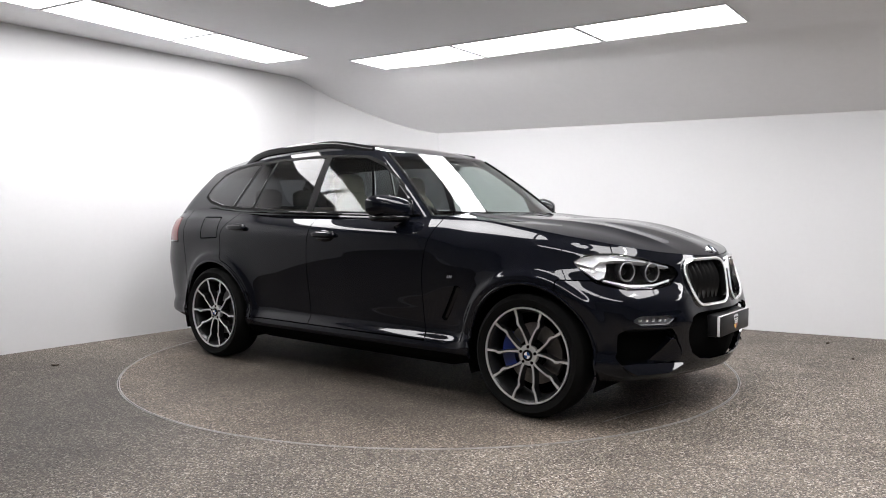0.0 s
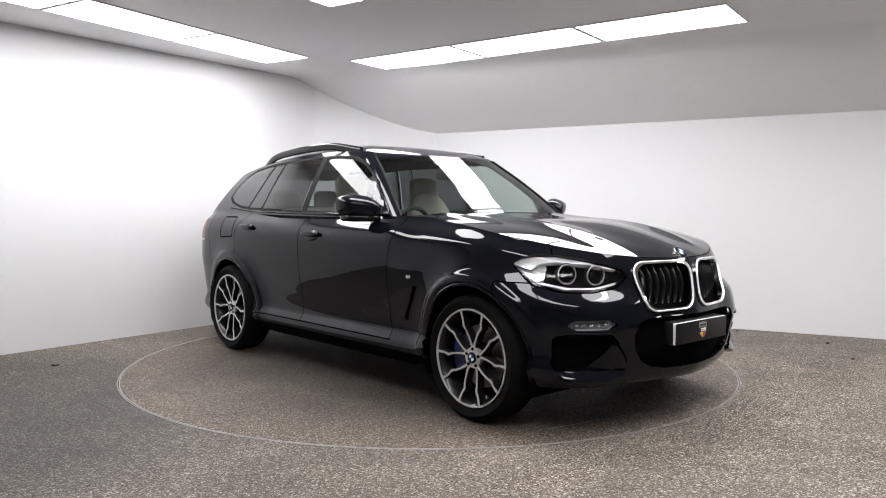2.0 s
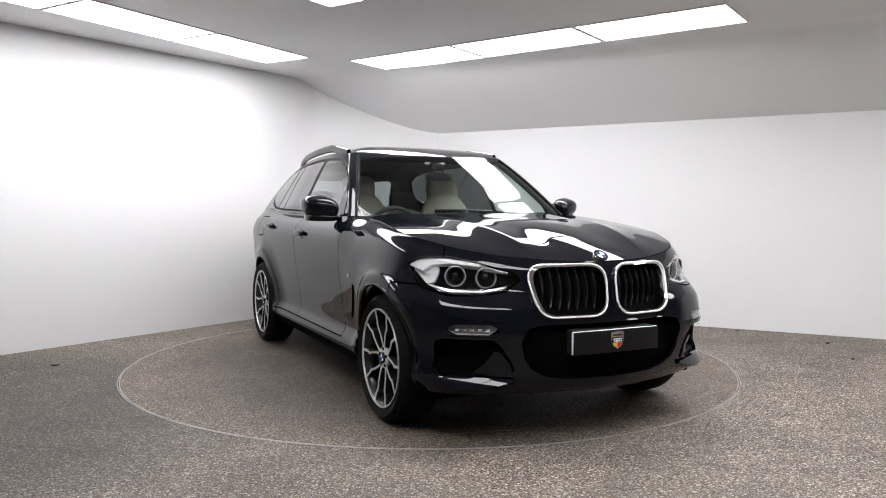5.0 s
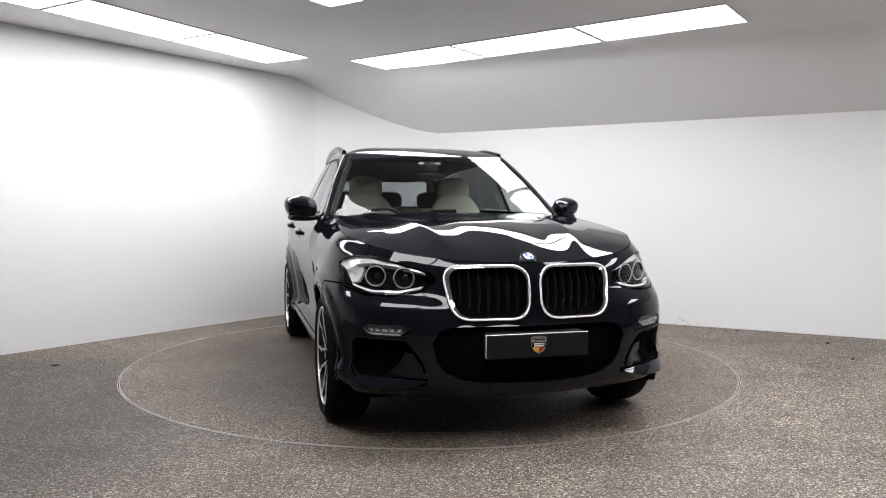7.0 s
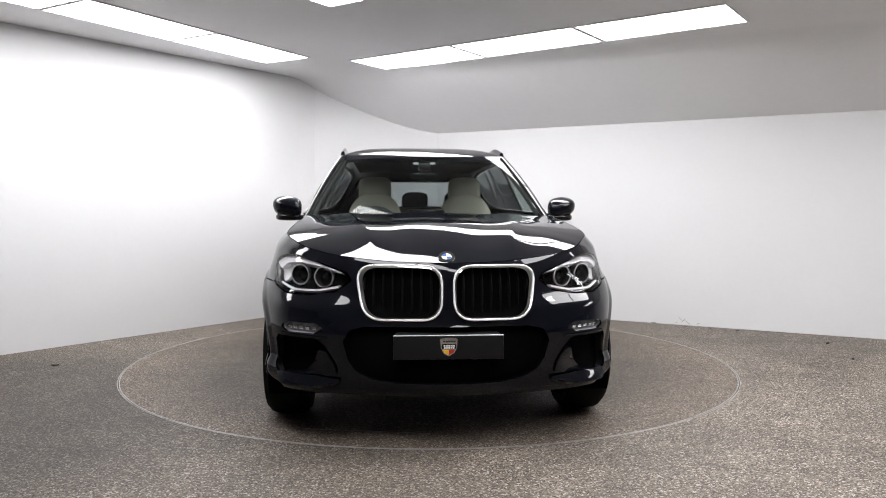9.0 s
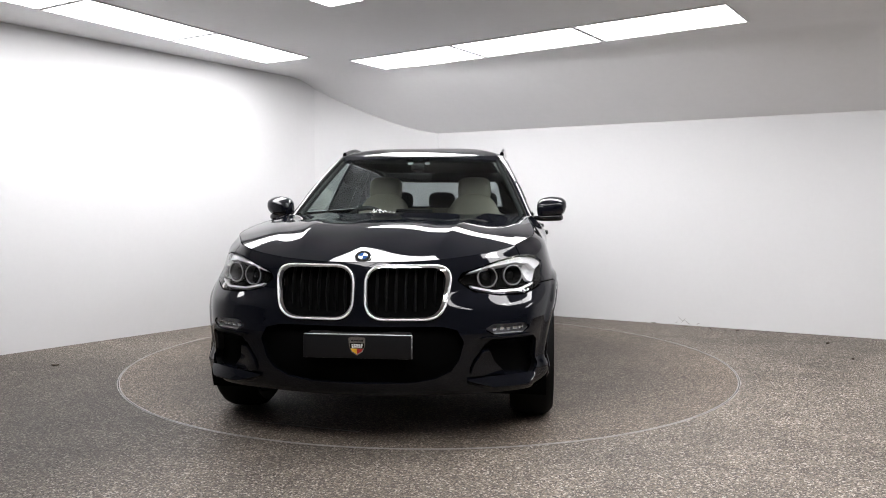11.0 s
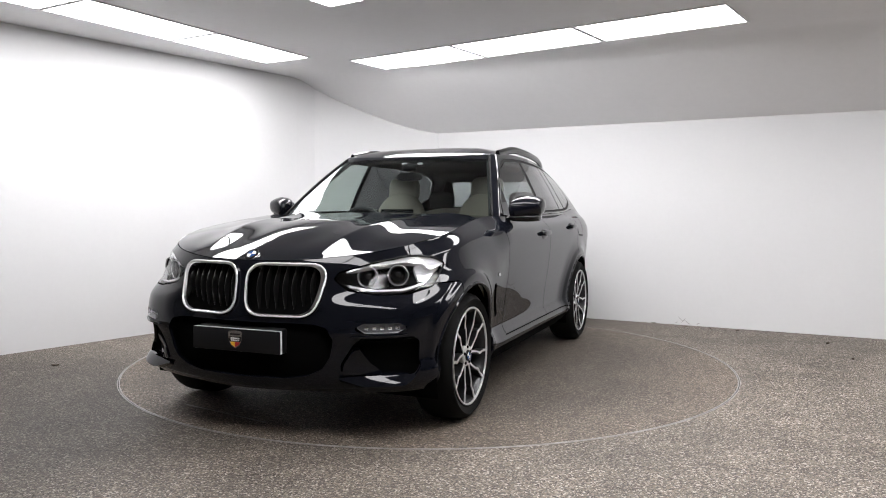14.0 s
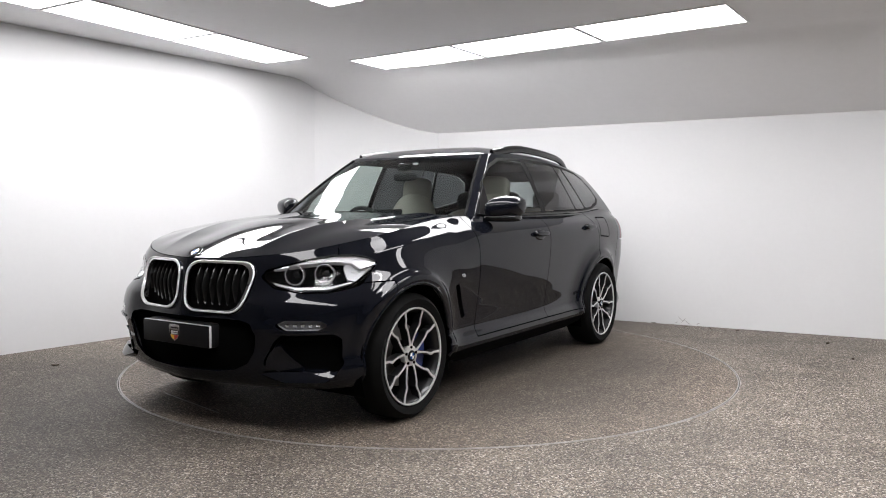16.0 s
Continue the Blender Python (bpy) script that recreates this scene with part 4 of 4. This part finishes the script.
# ---- mirrors, handles, badges ----
def blob(cx, cy, cz, ax, ay, az, e=.72, n=28, warp=None):
    """A rounded box-like pebble."""
    verts, faces = [], []
    f = lambda c: math.copysign(abs(c) ** e, c)
    for i in range(n // 2 + 1):
        t = -math.pi / 2 + math.pi * i / (n // 2)
        for j in range(n):
            p = 2 * math.pi * j / n
            q = (ax * f(math.cos(t)) * f(math.cos(p)), ay * f(math.cos(t)) * f(math.sin(p)), az * f(math.sin(t)))
            q = warp(*q) if warp else q
            verts.append((cx + q[0], cy + q[1], cz + q[2]))
    for i in range(n // 2):
        for j in range(n):
            faces.append((i * n + j, i * n + (j + 1) % n, (i + 1) * n + (j + 1) % n, (i + 1) * n + j))
    return verts, faces


def mirror_warp(x, y, z):
    """Blunt at the back, leaning and narrowing forward and outward."""
    k = 1 - .30 * max(0, x / .09)
    x = max(x, -.055)
    return x - .05 * (y / .1) - .0, y * (1 - .12 * max(0, -z / .08)), z * k * (1 - .18 * max(0, y / .1)) + .012 * (y / .1)


for side in (1, -1):
    flip = (lambda d: d) if side > 0 else mirrored
    cap = part("wing_mirror", flip(blob(.44, .972, 1.174, .10, .104, .082, .58, 32, mirror_warp)), PAINT, suv, "glossy dark wing mirror", 60)
    part("base", flip(blob(.445, .962, 1.110, .085, .093, .026, .6, 24, lambda x, y, z: (max(x, -.05) - .05 * (y / .1), y, z))), GLOSS, cap, "black lower shell", 60)
    part("foot", flip(tube([(.49, .82, 1.108), (.475, .88, 1.108), (.455, .935, 1.112)], [.032, .026, .030], 12, flat=.6)), GLOSS, cap)
    g = [(.085 * math.cos(a) * .98, .060 * math.sin(a)) for a in np.linspace(0, 2 * math.pi, 28, endpoint=False)]
    gl = part("mirror_glass", moved(prism(g, 0, .003, lambda x, y, z: (-z, x, y)), pose(.388, side * .972, 1.170, 0, 0, side * -26)), MIRROR, cap, flat=True)
    for hx, hz in ((-.175, .985), (-1.135, 1.018)):
        y = float(surface_y(hx, hz))
        hnd = part("door_handle", flip(blob(hx, y + .016, hz + .006, .108, .020, .020, .6, 24)), PAINT, suv, "body-coloured door handle", 60)
        part("cup", flip(blob(hx, y - .004, hz - .004, .098, .014, .041, .9, 24)), GLOSS, hnd, "dark recess behind the grip", 60)
    y = float(surface_y(.89, .762))
    for k in range(3):
        part("badge", moved(prism([(0, -.009), (.008, -.009), (.014, .009), (.006, .009)], 0, .004, lambda a, b, c: (a, c, b)), Matrix.Translation((.87 + .013 * k, side * (y + .001) - (.004 if side < 0 else 0), .762))), CHROME, suv, "tiny chrome side badge", flat=True)
    vent = [(.948, .695), (.93, .70), (.81, .505), (.825, .50)]
    part("side_vent", flip(cut(shifted(0, .985), np.linspace(1.7, 2.1, 90), np.linspace(.2, .7, 60), lambda P, u: poly(vent, P[..., 0], P[..., 2], .008), gap=0, flange=-.012)), GLOSS, suv, "black slanted vent behind the wheel", 40)
    # brightwork-free sail panel ahead of the door glass
    part("mirror_sail", flip(cut(lambda u, v: upper(u, v) + np.array([0, .004, 0]), np.linspace(1.7, 2.0, 90), np.linspace(0, .6, 60), lambda P, u: np.maximum.reduce([poly(DLO, P[..., 0], P[..., 2], -.004), .40 - P[..., 0] - .3 * (P[..., 2] - 1.12), u - 2.0]), gap=-.002, flange=.008)), GLOSS, suv, "black triangular panel at the mirror")
    bt = [tuple(upper(np.array([uu]), np.array([.045]))[0] + np.array([0, .004, 0])) for uu in np.linspace(1.12, 2.0, 40)]
    part("belt_moulding", flip(tube(bt, .008, 8)), GLOSS, suv, "gloss black belt moulding")


# ---- cabin ----
def seat(side):
    back = blob(0, 0, 0, .075, .245, .40, .55, 28, lambda x, y, z: (x * (1 - .25 * z / .40) + .02 * math.cos(y * 6), y * (1 - .22 * max(0, z / .40) ** 2), z))
    b = part("front_seat", moved(back, Matrix.Translation((-.36, side * .37, .90)) @ Matrix.Rotation(radians(-16), 4, "Y")), LEATHER, suv, "beige leather front seat", 50)
    part("cushion", moved(blob(0, 0, 0, .27, .25, .085, .6, 28), pose(-.06, side * .37, .56, 0, -6)), LEATHER, b, sharp=50)
    part("headrest", moved(blob(0, 0, 0, .05, .135, .105, .55, 26), pose(-.485, side * .37, 1.325, 0, -8)), LEATHER, b, sharp=50)
    for k in (-1, 1):
        part("post", tube([(-.455, side * .37 + .06 * k, 1.15), (-.475, side * .37 + .06 * k, 1.27)], .007, 8), CHROME, b)
    for k in (-1, 1):
        part("bolster", moved(blob(0, 0, 0, .06, .055, .26, .7, 20), pose(-.29, side * .37 + .20 * k, .84, 0, -16)), LEATHER, b, sharp=50)


seat(1), seat(-1)
bench = part("rear_bench", moved(blob(0, 0, 0, .09, .66, .33, .45, 32), pose(-1.28, 0, .86, 0, -20)), LEATHER, suv, "beige leather rear bench", 50)
part("cushion", moved(blob(0, 0, 0, .27, .64, .09, .45, 32), pose(-.98, 0, .58)), LEATHER, bench, sharp=50)
for y in (-.40, 0, .40):
    part("headrest", moved(blob(0, 0, 0, .05, .125, .085, .62, 24), pose(-1.40, y, 1.245)), DARK_TRIM, bench, "dark rear headrest", 50)


def dash_warp(x, y, z):
    return x + .04 * (1 - (y / .7) ** 2), y, z + .02 * math.cos(y * 9) * max(0, z / .13)


part("dashboard", blob(.50, 0, .955, .20, .74, .15, .42, 40, dash_warp), DARK_TRIM, suv, "dark soft dashboard", 50)
part("instrument_hood", blob(.40, -.37, 1.080, .10, .19, .045, .6, 26), DARK_TRIM, suv, sharp=50)
part("screen", box(.425, .44, -.13, .13, 1.07, 1.165, .006), GLOSS, suv, "black slim centre screen")
W = Matrix.Translation((.20, -.37, 1.005)) @ Matrix.Rotation(radians(-66), 4, "Y")
sw = part("steering_wheel", moved(tube([(.185 * math.cos(a), .185 * math.sin(a), 0) for a in np.linspace(0, 2 * math.pi, 48, endpoint=False)], .0165, 10, True), W), DARK_TRIM, suv, "black leather steering wheel")
part("boss", moved(blob(0, 0, -.01, .075, .085, .03, .7, 20), W), DARK_TRIM, sw)
for a in (0, math.pi, math.pi * 1.5):
    part("spoke", moved(tube([(.05 * math.sin(a), .05 * math.cos(a), -.01), (.178 * math.sin(a), .178 * math.cos(a), 0)], .016, 8, flat=.5), W), SATIN, sw)
part("column", tube([(.21, -.37, 1.0), (.45, -.37, .92)], .045, 12), DARK_TRIM, sw)
mir = part("inside_mirror", blob(.215, 0, 1.405, .016, .105, .030, .6, 24), GLOSS, suv, "dark inside mirror", 50)
part("mirror_stalk", blob(.215, 0, 1.475, .05, .05, .03, .6, 20), GLOSS, mir, "sensor housing", 50)
for y in (-.09, .09):
    part("roof_console_lamp", blob(.165, y * .7, 1.505, .015, .022, .009, .8, 16), WHITE, mir)
part("headliner", box(-1.42, .03, -.53, .53, 1.512, 1.542, .012), MATTE, suv, "dark headliner", 50)
for side in (1, -1):
    part("door_card", box(-1.2, .62, *sorted((side * .78, side * .82)), .45, 1.10, .015), DARK_TRIM, suv)
part("cabin_floor", box(-1.75, .9, -.78, .78, .34, .40, .01), DARK_TRIM, suv)


# ---- small traces of use ----
seam = part("seam", prism([(1.845, -.79), (1.853, -.79), (1.99, -.13), (1.982, -.13)], 0, .0016), STEEL, turntable, "straight metal seam in the deck", flat=True)


def scrap(x, y, size, turn):
    """A curled scrap of dry leaf."""
    verts, faces, n = [], [], 7
    for i in range(n):
        t = i / (n - 1)
        w = size * .35 * math.sin(math.pi * (.08 + .84 * t))
        for k in (-1, 0, 1):
            verts.append((size * (t - .5), k * w, .0012 + size * .18 * (abs(k) * .8 + (2 * t - 1) ** 2 * .5)))
    for i in range(n - 1):
        for k in range(2):
            a = 3 * i + k
            faces.append((a, a + 1, a + 4, a + 3))
    top = len(verts)
    verts += [(a, b, c + .0015) for a, b, c in verts]
    faces += [tuple(reversed([i + top for i in f])) for f in faces]
    ob = tagged(part("leaf_scrap", (verts, faces), SCRAP), "small dry brown leaf scrap lying on the gravel floor", "leaf", "leaf scraps on the floor")
    ob.matrix_basis = pose(x, y, .0, 0, 0, turn)
    return ob


for x, y, size, turn in ((2.29, 1.84, .05, 20), (2.55, 1.62, .022, 70), (2.75, 1.50, .025, 110), (2.956, 1.345, .035, 160), (3.469, .65, .05, 30), (3.30, -.05, .04, 80),
                         (-2.778, -.27, .05, 15), (3.05, .9, .02, 45)):
    scrap(x, y, size, turn)

north = bpy.data.objects["wall_north"]


def scuff(along, z, length, lean):
    """A thin dark rub mark on the long wall."""
    dx, dy = .877, -.481
    x, y = 2.765 + dx * along, 1.589 + dy * along
    verts = []
    for t, w in ((0, .2), (.3, 1), (.7, .7), (1, .15)):
        for k in (-1, 1):
            d, h = (t - .5) * length, k * w * .004 + lean * (t - .5) * length
            verts.append((x + dx * d - .481 * .003, y + dy * d - .877 * .003, z + h))
    part("scuff_mark", (verts, [(2 * i, 2 * i + 1, 2 * i + 3, 2 * i + 2) for i in range(3)]), RUB, north, "grey rub mark", flat=True)


for along, z, length, lean in ((-.27, .064, .05, -.9), (-.24, .055, .05, 1.1), (-.20, .032, .06, -.7), (-.10, .028, .03, .4), (-.31, .03, .03, .8)):
    scuff(along, z, length, lean)



def motions():
    """The turntable turns clockwise, and the car with it."""
    rows, plate = [], []
    for i in range(0, 33):
        t = i * .5
        a = HEADING + TURN[0] * t + TURN[1] * t * t + TURN[2] * t ** 3
        c, s = math.cos(radians(a)), math.sin(radians(a))
        rows.append((t, pose(OFF[0] * c - OFF[1] * s, OFF[0] * s + OFF[1] * c, 0, 0, 0, a)))
        plate.append((t, pose(0, 0, 0, 0, 0, a)))
    walk(suv, rows)
    walk(turntable, plate)


motions()
